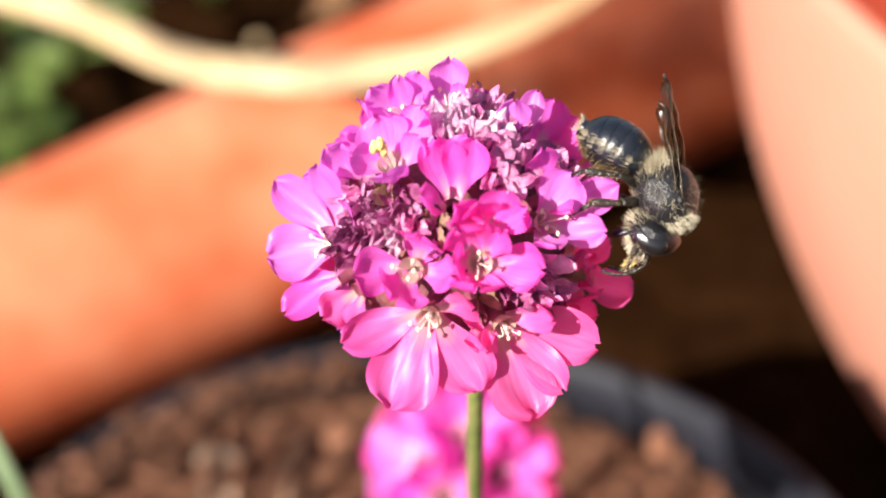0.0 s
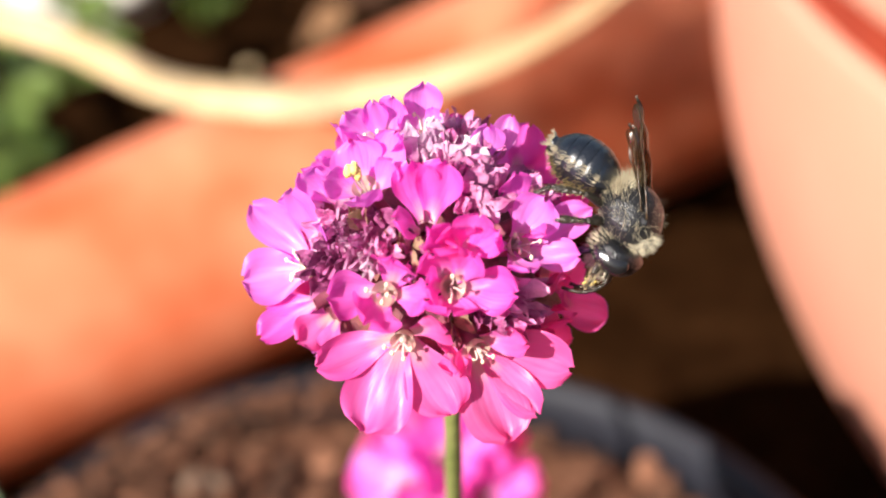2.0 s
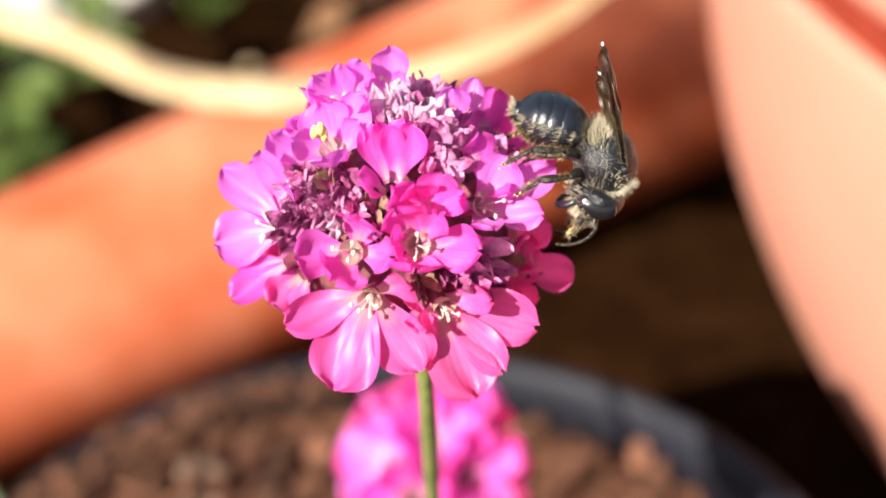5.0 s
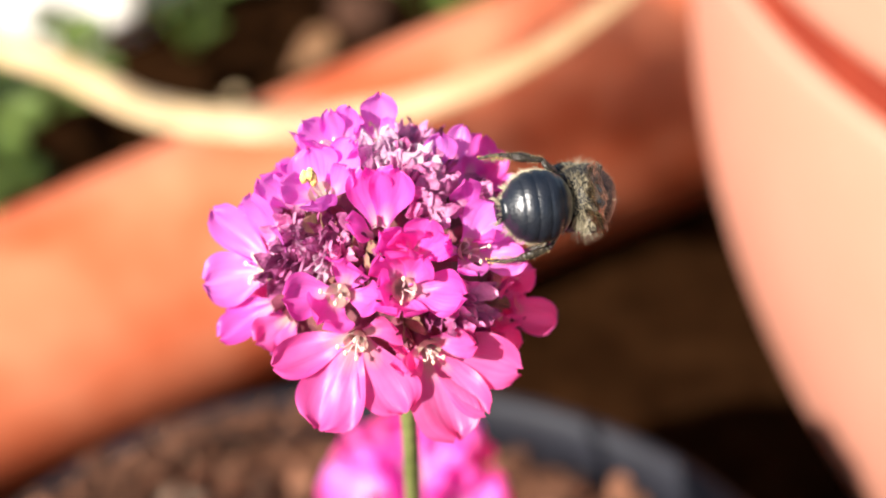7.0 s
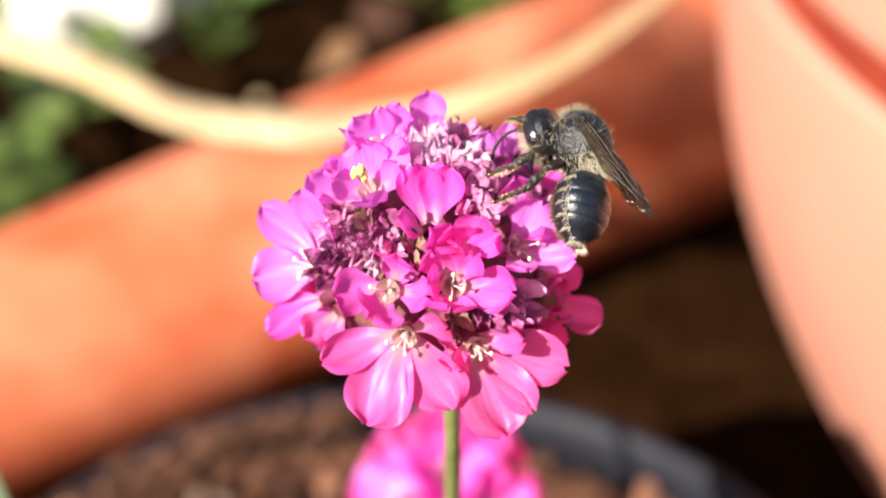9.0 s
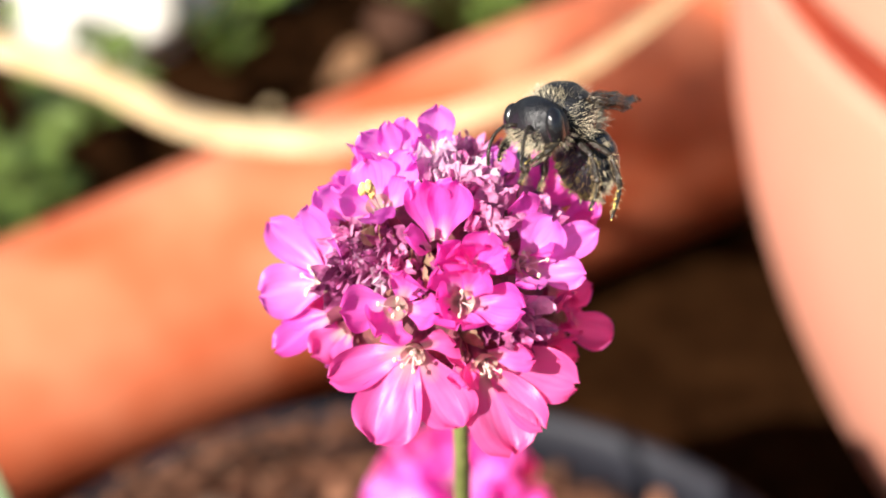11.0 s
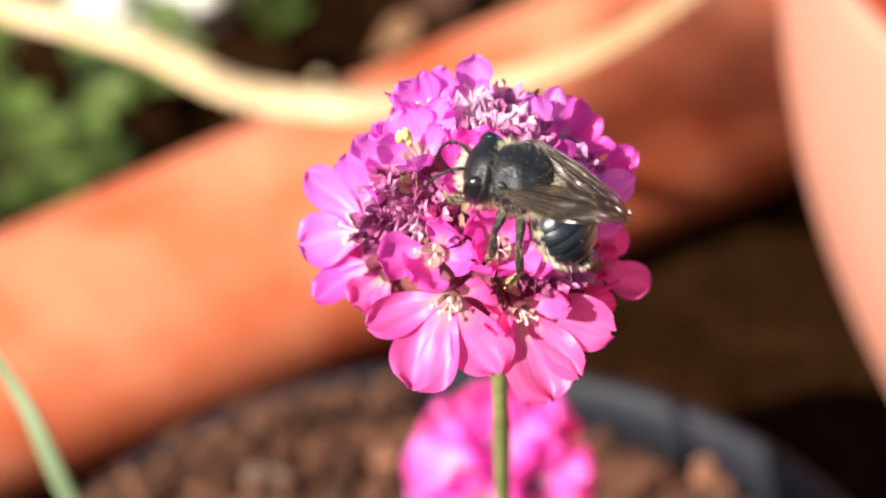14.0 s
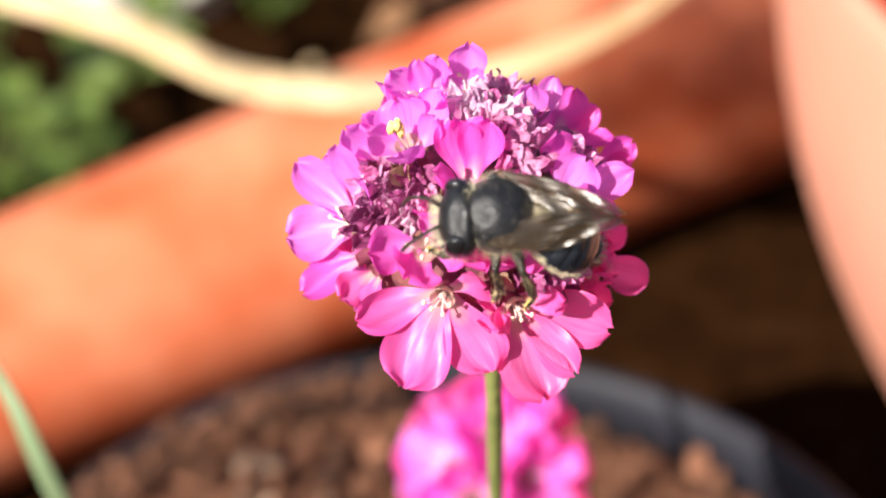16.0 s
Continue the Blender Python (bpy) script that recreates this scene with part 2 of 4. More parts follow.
def ground():
    bm = bmesh.new()
    n, half = 120, 0.6
    grid = [[bm.verts.new((-0.6 + 1.2 * i / n, -0.3 + 1.2 * j / n, 0)) for i in range(n + 1)] for j in range(n + 1)]
    for row in grid:
        for w in row:
            p = w.co
            w.co.z = GROUND + 0.004 * noise.noise(p * 30) + 0.0025 * noise.noise(p * 110)
    for j in range(n):
        for i in range(n):
            bm.faces.new((grid[j][i], grid[j][i + 1], grid[j + 1][i + 1], grid[j + 1][i]))
    # the sheet goes on to the horizon
    ring = [grid[0][i] for i in range(n)] + [grid[j][n] for j in range(n)] + [grid[n][i] for i in range(n, 0, -1)] + [grid[j][0] for j in range(n, 0, -1)]
    for k in (4.0, 60.0, 2000.0):
        outer = [bm.verts.new(((w.co.x) * k, (w.co.y - 0.3) * k + 0.3, GROUND)) if k == 4.0 else bm.verts.new((w.co.x / w.co.xy.length * k, w.co.y / w.co.xy.length * k, GROUND)) for w in ring]
        for i in range(len(ring)):
            j = (i + 1) % len(ring)
            bm.faces.new((ring[i], outer[i], outer[j], ring[j]))
        ring = outer
    bmesh.ops.recalc_face_normals(bm, faces=bm.faces)
    return tagged(part("ground", bm, SOIL), "dark garden soil with crumbs, blackened for shade between the pots", "ground", kind="structure")


ground()


def lying_pot():
    """A long terracotta pot lying on its side."""
    az, slope = radians(37.39), 0.0471
    way = Vector((math.cos(az), math.sin(az), slope))
    turn = way.to_track_quat("Z", "Y").to_matrix().to_4x4()
    thing = empty("terracotta_pot", Matrix.Translation((0, 0.2918, GROUND + 0.0345)) @ turn, "tapered terracotta plant pot lying on its side, with painted sun dapples", "plant pot")

    def r(s):
        return 0.0345 + slope * s

    prof = [(0.001, -0.178), (r(-0.178) - 0.003, -0.178), (r(-0.175), -0.175)] + [(r(s), s) for s in np.linspace(-0.17, 0.22, 40)]
    prof += [(r(0.22) - 0.004, 0.22)] + [(r(s) - 0.004, s) for s in np.linspace(0.21, -0.17, 10)] + [(0.001, -0.174)]
    part("pot_wall", lathe(bmesh.new(), prof, 128), DAPPLED, thing)
    rim = [(r(0.22), 0.218), (r(0.22) + 0.002, 0.220), (r(0.22) + 0.0025, 0.25), (r(0.22) + 0.001, 0.252), (r(0.22) - 0.004, 0.252), (r(0.22) - 0.004, 0.22)]
    part("pot_rim", lathe(bmesh.new(), rim + rim[:1], 128), DAPPLED, thing)
    return thing


lying_pot()


def round_pot():
    """The big round-bottomed terracotta bowl with a groove under its collar."""
    c, R = Vector((0.2025, 0.1645, 0.0640)), 0.1563
    thing = empty("terracotta_bowl", Matrix.Translation((c.x, c.y, GROUND)), "smooth pale terracotta round-bottomed bowl standing on soil", "plant pot")
    up = c.z - GROUND

    def r(h):
        return math.sqrt(max(R * R - (h - up) ** 2, 0.0))

    hs = np.linspace(0.0005, up - 0.0013, 60)
    prof = [(0.002, 0.0)] + [(r(h), h) for h in hs]
    g = up - 0.0007
    prof += [(R - 0.0002, g + 0.0006), (R - 0.0010, g + 0.0010), (R - 0.0060, g + 0.0010), (R - 0.0065, g)] + [(r(h) - 0.006, h) for h in hs[::-1]] + [(0.002, 0.006)]
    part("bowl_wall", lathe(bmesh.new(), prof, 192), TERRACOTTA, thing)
    # the collar's shade is put into this band's own dark colour
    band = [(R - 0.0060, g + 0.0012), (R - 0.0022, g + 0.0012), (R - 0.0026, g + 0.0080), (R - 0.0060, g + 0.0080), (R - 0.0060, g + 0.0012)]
    part("shade_band", lathe(bmesh.new(), band, 192), GROOVE_SHADE, thing, "dark red-brown band under the collar, painted as shade", smooth=False)
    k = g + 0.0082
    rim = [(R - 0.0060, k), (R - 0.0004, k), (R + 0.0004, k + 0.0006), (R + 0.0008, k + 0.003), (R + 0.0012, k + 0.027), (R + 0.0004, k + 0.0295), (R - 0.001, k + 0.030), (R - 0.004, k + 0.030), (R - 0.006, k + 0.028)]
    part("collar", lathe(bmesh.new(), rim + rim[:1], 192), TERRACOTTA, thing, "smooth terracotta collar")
    bm = bmesh.new()
    lathe(bm, [(R - 0.0063, k + 0.004), (R - 0.05, k + 0.006), (0.002, k + 0.008)], 64)
    part("potting_soil", bm, SOIL, thing, "dark potting soil")
    return thing


round_pot()

POT_C = Vector((-0.0030, 0.0665, 0))
POT_R = 0.0642


def nursery_pot():
    thing = empty("nursery_pot", Matrix.Translation((POT_C.x, POT_C.y, GROUND)), "black plastic nursery pot filled with bark mulch", "plant pot")
    h = 0.002 - GROUND
    R = POT_R
    prof = [(0.002, 0), (R - 0.012, 0), (R - 0.010, 0.002), (R - 0.0045, h - 0.0102), (R - 0.0060, h - 0.0102), (R - 0.0070, h - 0.02), (0.002, h - 0.022)]
    part("pot_wall", lathe(bmesh.new(), prof, 128), BLACK_PLASTIC, thing)
    rim = [(R - 0.0045, h - 0.0100), (R - 0.001, h - 0.0100), (R, h - 0.001), (R - 0.0008, h), (R - 0.0022, h), (R - 0.003, h - 0.001), (R - 0.0055, h - 0.0100)]
    part("pot_rim", lathe(bmesh.new(), rim + rim[:1], 128), BLACK_PLASTIC, thing, "rolled black plastic rim")
    return thing


nursery_pot()


def mulch():
    """Bark chips heaped in the nursery pot; the chips behind the stems are single pieces."""
    top = -0.0040

    def heap(x):
        return 0.085 * max(-x, -0.02)

    bm = bmesh.new()
    lathe(bm, [(0.0005, top - 0.001), (0.02, top - 0.0012), (0.045, top - 0.0015), (POT_R - 0.0050, top - 0.002)], 48)
    for w in bm.verts:
        w.co += Vector((POT_C.x, POT_C.y, heap(w.co.x) + 0.0012 * noise.noise(w.co * 120)))
    bed = tagged(part("bark_mulch", bm, BARK), "brown and tan bark chip mulch in the pot", "mulch", kind="structure")
    rng = random.Random(5)
    meshes = []
    for k in range(9):
        b = bmesh.new()
        bmesh.ops.create_icosphere(b, subdivisions=1, radius=1.0)
        sx, sy, sz = rng.uniform(1.6, 3.4), rng.uniform(0.7, 1.6), rng.uniform(0.3, 0.6)
        for w in b.verts:
            w.co = Vector((w.co.x * sx, w.co.y * sy, w.co.z * sz)) * (1 + 0.6 * noise.noise(w.co * 1.7 + Vector((k * 9, 0, 0)))) * MM
        me = bpy.data.meshes.new("bark_chip")
        b.to_mesh(me)
        b.free()
        me.materials.append(BARK_TAN if k % 4 == 1 else BARK)
        meshes.append(me)
    rest = bmesh.new()
    # small chips lie up against the rim where the mulch is heaped highest
    for i in range(620):
        a, q = radians(rng.uniform(100, 205)), POT_R + rng.uniform(-0.0085, -0.0012)
        full = math.sin(math.pi * (math.degrees(a) - 100) / 105.0) ** 0.5
        me = meshes[i % 9]
        m = pose(POT_C.x + q * math.cos(a), POT_C.y + q * math.sin(a), 0.0002 + 0.0013 * full + rng.uniform(-0.0006, 0.0008), rng.uniform(-30, 30), rng.uniform(-30, 30), rng.uniform(0, 360)) @ Matrix.Scale(rng.uniform(0.4, 0.8), 4)
        n0 = len(rest.verts)
        rest.from_mesh(me)
        rest.verts.ensure_lookup_table()
        for w in rest.verts[n0:]:
            w.co = m @ w.co
    count = 0
    for i in range(1500):
        a, q = rng.uniform(0, math.tau), math.sqrt(rng.random()) * (POT_R - 0.0070)
        x, y = POT_C.x + q * math.cos(a), POT_C.y + q * math.sin(a)
        m = pose(x, y, top + heap(x - POT_C.x) + rng.uniform(-0.0006, 0.0016), rng.uniform(-35, 35), rng.uniform(-35, 35), rng.uniform(0, 360)) @ Matrix.Scale(rng.uniform(0.4, 1.15), 4)
        me = meshes[i % 9]
        if y > POT_C.y and count < 300:
            share("bark_chip", me, bed, m)
            count += 1
        else:
            n0 = len(rest.verts)
            rest.from_mesh(me)
            rest.verts.ensure_lookup_table()
            for w in rest.verts[n0:]:
                w.co = m @ w.co
    tagged(part("bark_chips", rest, BARK, bed, smooth=False), kind="stuff")


mulch()


# ---- thrift flowers ----
TILT = radians(35)
SIDE, RISE, FACE = Vector((1, 0, 0)), Vector((0, math.sin(TILT), math.cos(TILT))), Vector((0, -math.cos(TILT), math.sin(TILT)))


def head_space(centre, root):
    """Millimetres to the side, up and out from the head's middle, as a place in the plant's space."""
    def to(p):
        return (centre - root) + (SIDE * p[0] + RISE * p[1] + FACE * p[2]) * MM
    return to


def petal_mesh(base, tip, middle, width, rng, rows=12, cols=9, curl=None, axis=None):
    """A thin spoon-shaped petal whose upper face turns to axis, or away from middle where there is none."""
    bm = bmesh.new()
    uv = bm.loops.layers.uv.new("UVMap")
    way = tip - base
    length = way.length
    along = way / length
    out = axis if axis is not None else ((base + tip) / 2 - middle).normalized()
    nrm = out - along * out.dot(along)
    if nrm.length < 0.05:
        nrm = frame_of(along)[0]
    nrm = (Matrix.Rotation(rng.uniform(-0.2, 0.2), 3, along) @ nrm).normalized()
    side = along.cross(nrm).normalized()
    cup, bow, wave, ph = rng.uniform(0.08, 0.24) * width, rng.uniform(0.05, 0.13) * length, rng.uniform(0.05, 0.10) * width, rng.uniform(0, 6.28)
    bend = (rng.uniform(-0.16, 0.02) if curl is None else curl * 0.4) * length
    skew, notch = rng.uniform(-0.10, 0.10) * width, rng.uniform(0.0, 0.05)

    def spot(s, q):
        if s < 0.66:
            k = s / 0.66
            hw = 0.26 + 0.74 * (k * k * (3 - 2 * k)) ** 0.85
        else:
            hw = max(0.0, 1 - ((s - 0.66) / 0.345) ** 2.3) ** 0.5
        hw = max(hw, 0.16)
        ss = s + (0.025 * math.cos(q * 4 + ph) + 0.014 * math.cos(q * 11 + 2 * ph)) * s * s - notch * math.exp(-q * q * 9) * s ** 6
        p = base + way * ss + side * (q * hw * width / 2 + skew * s * s)
        lift = cup * q * q * hw * (0.4 + 0.6 * s) - bow * math.sin(math.pi * min(s, 1)) + bend * (s * s - s * 0.5)
        lift += wave * math.sin(5 * q + 4 * s + ph) * s + wave * 0.8 * math.sin(9 * s + 3 * q + 2 * ph) * abs(q) ** 3
        lift += 0.022 * width * math.sin(3.5 * math.pi * q) * s * (1.1 - s)
        return p + nrm * lift

    g = [[bm.verts.new(spot(i / (rows - 1), -1 + 2 * j / (cols - 1))) for j in range(cols)] for i in range(rows)]
    for i in range(rows - 1):
        for j in range(cols - 1):
            quad = [(i, j), (i + 1, j), (i + 1, j + 1), (i, j + 1)]
            f = bm.faces.new([g[a][b] for a, b in quad])
            for loop, (a, b) in zip(f.loops, quad):
                loop[uv].uv = (b / (cols - 1), a / (rows - 1))
    return bm


def floret(head, base, petals, tone, stamens=2, anther=None):
    """One floret: a tubular calyx, a funnel throat, its petals and stamens. Places in millimetres from the head's middle."""
    plant, to, rng = head["plant"], head["to"], head["rng"]
    b, mid = to(base), to((0, 0, 0))
    tips = [to(p[:3]) for p in petals]
    spread = sum(tips, Vector()) / len(tips)
    rise = (b - mid).normalized()
    axis = (rise + (spread - b).normalized() * 0.35).normalized()
    bm = bmesh.new()
    tube(bm, [mid + (b - mid) * 0.5, mid + (b - mid) * 0.75, b - axis * 0.0007, b - axis * 0.0001], [0.0003, 0.0004, 0.00045, 0.00055], 10, closed=False)
    fl = part("floret", bm, CALYX, plant)
    if stamens:
        bm = bmesh.new()
        tube(bm, [b + axis * q for q in (-0.0005, -0.0003, 0.0, 0.0004)], [0.00005, 0.00034, 0.00052, 0.00070], 16, closed=False)
        part("throat", bm, THROAT, fl, "pale olive-beige floret throat")
    turned = (axis + FACE * 1.5).normalized() if axis.dot(FACE) > -0.2 else axis
    for spec, t in zip(petals, tips):
        to_tip = t - b
        flat = to_tip - axis * to_tip.dot(axis)
        start = b - axis * 0.0002 + (flat.normalized() * 0.00038 if flat.length > 0.0004 else Vector())
        part("petal", petal_mesh(start, t, mid, spec[3] * 1.10 * MM, rng, 15, 11, spec[4] if len(spec) > 4 else None, turned), PETAL[tone], fl)
    x, y = frame_of(axis)
    for k in range(stamens):
        bm = bmesh.new()
        a = k * math.tau / stamens + rng.uniform(-0.5, 0.5)
        far, out = (rng.uniform(0.0015, 0.0023), rng.uniform(0.0001, 0.0004)) if anther is ANTHER else (rng.uniform(0.0006, 0.0013), rng.uniform(0.0003, 0.0009))
        end = b + axis * far + (x * math.cos(a) + y * math.sin(a)) * out
        midway = (b + end) / 2 + axis * 0.0003
        tube(bm, curve_points([b - axis * 0.0004, midway, end], 3), [0.000045] * 4 + [0.00004] * 3, 6)
        part("stamen", bm, FILAMENT, fl)
        bm = bmesh.new()
        fat = 1.25 if anther is ANTHER else 0.62
        blob(bm, end, (0.00018 * fat, 0.00016 * fat, 0.00026 * fat), u=8, v=6, rough=0.3, seed=k)
        part("anther", bm, anther or CREAM, fl)
    return fl


WITHERED = {"plum": (PLUM, "crumpled plum-purple withered floret"), "dark": (DARK_PLUM, "dark plum withered floret"),
            "papery": (PAPERY, "papery pale withered floret"), "chaff": (CHAFF, "papery brown chaffy bract")}


def withered(head, base, kind):
    """A spent floret: a bundle of crumpled narrow petals and dry sepals."""
    plant, to, rng = head["plant"], head["to"], head["rng"]
    b, mid = to(base), to((0, 0, 0))
    axis = (b - mid).normalized()
    x, y = frame_of(axis)
    bm = bmesh.new()
    broad = kind == "chaff"
    for k in range(3 if broad else 8):
        a = k * 2.4 + rng.uniform(-0.5, 0.5)
        lean = rng.uniform(0.1, 0.75)
        d = (axis + (x * math.cos(a) + y * math.sin(a)) * lean).normalized()
        s0 = b - axis * 0.0020
        sheet = petal_mesh(s0, s0 + d * rng.uniform(0.0017, 0.0029), s0 - d * 0.004, rng.uniform(0.0008, 0.0013) if broad else rng.uniform(0.0005, 0.0011), rng, 9, 7)
        shift = Vector((rng.uniform(0, 9), rng.uniform(0, 9), 0))
        for w in sheet.verts:
            for f, amp in ((1100, 0.00042), (3000, 0.00016)):
                p = w.co * f + shift
                w.co += Vector((noise.noise(p), noise.noise(p + Vector((7, 0, 0))), noise.noise(p + Vector((0, 9, 0))))) * amp * (0.5 if broad else 1.0)
        me = bpy.data.meshes.new("sheet")
        sheet.to_mesh(me)
        sheet.free()
        bm.from_mesh(me)
        bpy.data.meshes.remove(me)
    mat, label = WITHERED[kind]
    part("withered_floret", bm, mat, plant, label)


def round_floret(head, axis, r0=7.6, r1=10.6, n=5, tone="rose", twist=0.0, open_=3.6, wide=2.45, stamens=1):
    """A floret of even petals that points along axis."""
    axis = Vector(axis).normalized()
    x, y = frame_of(axis)
    rng = head["rng"]
    pets = []
    for k in range(n):
        a = twist + k * math.tau / n
        p = axis * r1 * rng.uniform(0.93, 1.03) + (x * math.cos(a) + y * math.sin(a)) * open_ * rng.uniform(0.85, 1.1)
        pets.append((*p, rng.uniform(0.86, 1.14) * wide))
    floret(head, tuple(axis * r0), pets, tone, stamens=stamens)


def thrift(name_label, centre, root, stem_points, stem_r):
    plant = empty("thrift_flower", Matrix.Translation(root), name_label, "flower", "thrift flowers in the pot")
    to = head_space(centre, root)
    bm = bmesh.new()
    pts = curve_points([p - root for p in stem_points])
    tube(bm, pts, [stem_r * (1.05 + 0.08 * math.sin(i * 0.7)) for i in range(len(pts))], 12)
    part("stem", bm, STEM, plant, "slender olive-green stem")
    bm = bmesh.new()
    blob(bm, to((0, 0, 0)), (0.0062, 0.0062, 0.0058), u=24, v=16, rough=0.15)
    part("flower_core", bm, CORE, plant, "dark chaffy core")
    return {"plant": plant, "to": to, "rng": random.Random(21)}


def near_flower():
    c, root = Vector((0.00051, 0.00039, 0.11055)), Vector((0.004, 0.040, -0.008))
    head = thrift("vivid pink thrift flower head with some withered plum florets", c, root,
                  [root, Vector((0.0035, 0.031, 0.025)), Vector((0.0028, 0.019, 0.058)), Vector((0.0023, 0.0109, 0.0802)), Vector((0.0020, 0.0022, 0.0974)), Vector((0.0012, 0.0006, 0.106))], 0.00052)
    floret(head, (-0.2, 7.1, 3.7), [(-0.3, 9.6, 5.2, 1.98), (1.1, 7.9, 4.6, 0.79), (-1.3, 7.8, 5.1, 1.02), (0.4, 8.3, 4.8, 0.79)], "pale", 2)
    floret(head, (-2.6, 6.7, 4.2), [(-1.9, 8.8, 6.1, 1.37), (-3.0, 8.4, 6.1, 1.31), (-4.2, 8.0, 5.9, 1.61), (-1.4, 6.2, 8.5, 1.04), (-3.5, 6.5, 8.0, 1.05)], "pale", 4)
    floret(head, (-4.9, 5.8, 1.8), [(-5.1, 7.1, 6.0, 1.49), (-5.6, 5.8, 6.6, 1.07)], "pale", 0)
    floret(head, (-3.2, 3.7, 6.8), [(-4.2, 6.2, 7.2, 2.7, 0.2), (-1.6, 6.6, 7.9, 1.81), (-1.7, 5.2, 9.3, 1.49, 0.2), (-5.3, 4.4, 8.1, 1.69), (-3.2, 2.9, 10.0, 1.88, 0.5)], "pale", 8, ANTHER)
    floret(head, (-5.5, 3.2, 4.2), [(-6.7, 4.6, 6.2, 1.84), (-6.0, 4.7, 7.2, 1.29), (-8.2, 3.2, 3.8, 1.04)], "pale", 0)
    floret(head, (-6.4, -0.4, 3.3), [(-9.9, 2.9, 3.0, 2.1), (-7.1, 3.6, 6.4, 1.78), (-10.2, -1.0, 3.0, 2.96), (-5.8, 1.7, 8.7, 1.1)], "pale", 6)
    floret(head, (-6.4, -2.3, 2.9), [(-9.4, -4.1, 2.6, 1.86), (-8.9, -2.7, 2.6, 1.24)], "rose", 0)
    floret(head, (-5.3, -3.1, 3.4), [(-7.1, -4.4, 3.9, 1.95), (-5.7, -4.7, 4.4, 1.21)], "salmon", 0)
    floret(head, (-2.1, -1.7, 8.1), [(-5.2, -1.9, 8.6, 2.43, 0.5), (-3.1, -3.5, 9.5, 2.8, 0.7), (-1.4, 0.1, 10.5, 2.37, 0.4), (0.1, -2.2, 10.0, 1.88, 0.3)], "rose", 4)
    floret(head, (1.3, -1.4, 8.5), [(0.6, 0.3, 10.8, 2.37), (2.4, 0.1, 10.4, 1.98), (-0.2, -1.4, 10.5, 1.87, 0.5), (1.3, -3.0, 10.2, 2.78, 0.6), (4.7, -1.7, 9.5, 2.4, 0.2)], "rose", 3)
    floret(head, (0.0, 1.7, 8.0), [(-0.9, 5.1, 9.1, 2.3, 0.3), (1.0, 5.2, 9.1, 2.3, 0.3), (-1.6, 2.0, 10.5, 1.58)], "rose", 0)
    floret(head, (1.7, 0.1, 8.7), [(0.1, 1.6, 10.7, 1.75), (1.4, 1.9, 10.7, 1.97, 0.5), (2.7, 2.4, 10.1, 1.99, 0.4), (3.7, 1.3, 9.8, 1.65), (1.7, 0.8, 10.8, 1.3, 0.5)], "rose", 0)
    floret(head, (4.7, 0.7, 6.8), [(6.5, 3.0, 7.5, 2.58), (8.9, 2.7, 6.1, 1.85), (8.1, 0.1, 6.8, 1.71, 0.3), (3.3, 1.0, 10.2, 1.19, 0.4), (5.4, -0.7, 9.3, 1.55, 0.3)], "pale", 4)
    floret(head, (5.1, 2.1, 5.8), [(4.6, 4.7, 8.3, 1.68, 0.3), (6.0, 1.4, 8.1, 1.16)], "rose", 0)
    floret(head, (3.4, 4.8, 5.1), [(3.5, 7.3, 5.9, 1.85, 0.3), (4.6, 7.9, 4.6, 1.33)], "pale", 0)
    floret(head, (5.3, 4.9, 1.6), [(5.9, 7.6, 1.9, 2.06, 0.2), (7.2, 6.5, 1.4, 1.38), (8.0, 5.0, 1.4, 1.13)], "rose", 0)
    floret(head, (7.2, 2.6, 0.6), [(9.3, 4.7, 0.6, 1.65), (9.1, 3.8, 0.6, 1.27)], "rose", 0)
    floret(head, (7.2, -1.9, 0.6), [(10.2, -3.4, 0.6, 2.09), (7.4, -0.9, 6.0, 1.49), (8.0, -2.9, 3.5, 1.04)], "salmon", 0)
    floret(head, (6.4, -4.4, 0.6), [(8.1, -4.5, 1.6, 1.38), (7.8, -3.2, 3.7, 1.04)], "salmon", 0)
    floret(head, (2.6, -4.6, 6.0), [(5.4, -4.4, 7.5, 1.58, 0.3), (7.9, -5.7, 5.4, 2.82), (4.2, -9.8, 5.4, 3.36), (6.1, -8.2, 5.4, 1.98), (1.9, -6.1, 8.0, 1.34)], "salmon", 4)
    floret(head, (-1.2, -4.1, 7.0), [(-5.8, -5.8, 6.3, 2.2, 0.5), (-3.4, -9.2, 6.3, 3.56), (1.2, -8.4, 6.3, 3.09, -0.3), (1.3, -3.7, 9.8, 1.77, 0.4)], "salmon", 5)
    floret(head, (1.3, -4.5, 6.5), [(1.5, -6.0, 7.3, 1.47), (1.0, -4.8, 8.0, 1.16)], "salmon", 0)
    floret(head, (1.8, -6.5, 1.9), [(2.7, -8.7, 1.3, 1.7)], "salmon", 0)
    withered(head, (-5.3, 2.4, 6.5), "plum")
    withered(head, (-4.4, 1.5, 7.6), "plum")
    withered(head, (-5.4, 0.3, 7.1), "dark")
    withered(head, (-4.8, -0.5, 7.2), "dark")
    withered(head, (-3.2, 2.2, 8.2), "dark")
    withered(head, (-3.8, 2.7, 7.6), "chaff")
    withered(head, (-2.9, 1.1, 8.9), "plum")
    withered(head, (-3.8, 0.3, 8.5), "plum")
    withered(head, (-3.1, -0.1, 8.8), "papery")
    withered(head, (-0.9, 0.7, 9.2), "chaff")
    withered(head, (-0.4, 0.3, 9.2), "dark")
    withered(head, (-5.6, 1.4, 6.8), "plum")
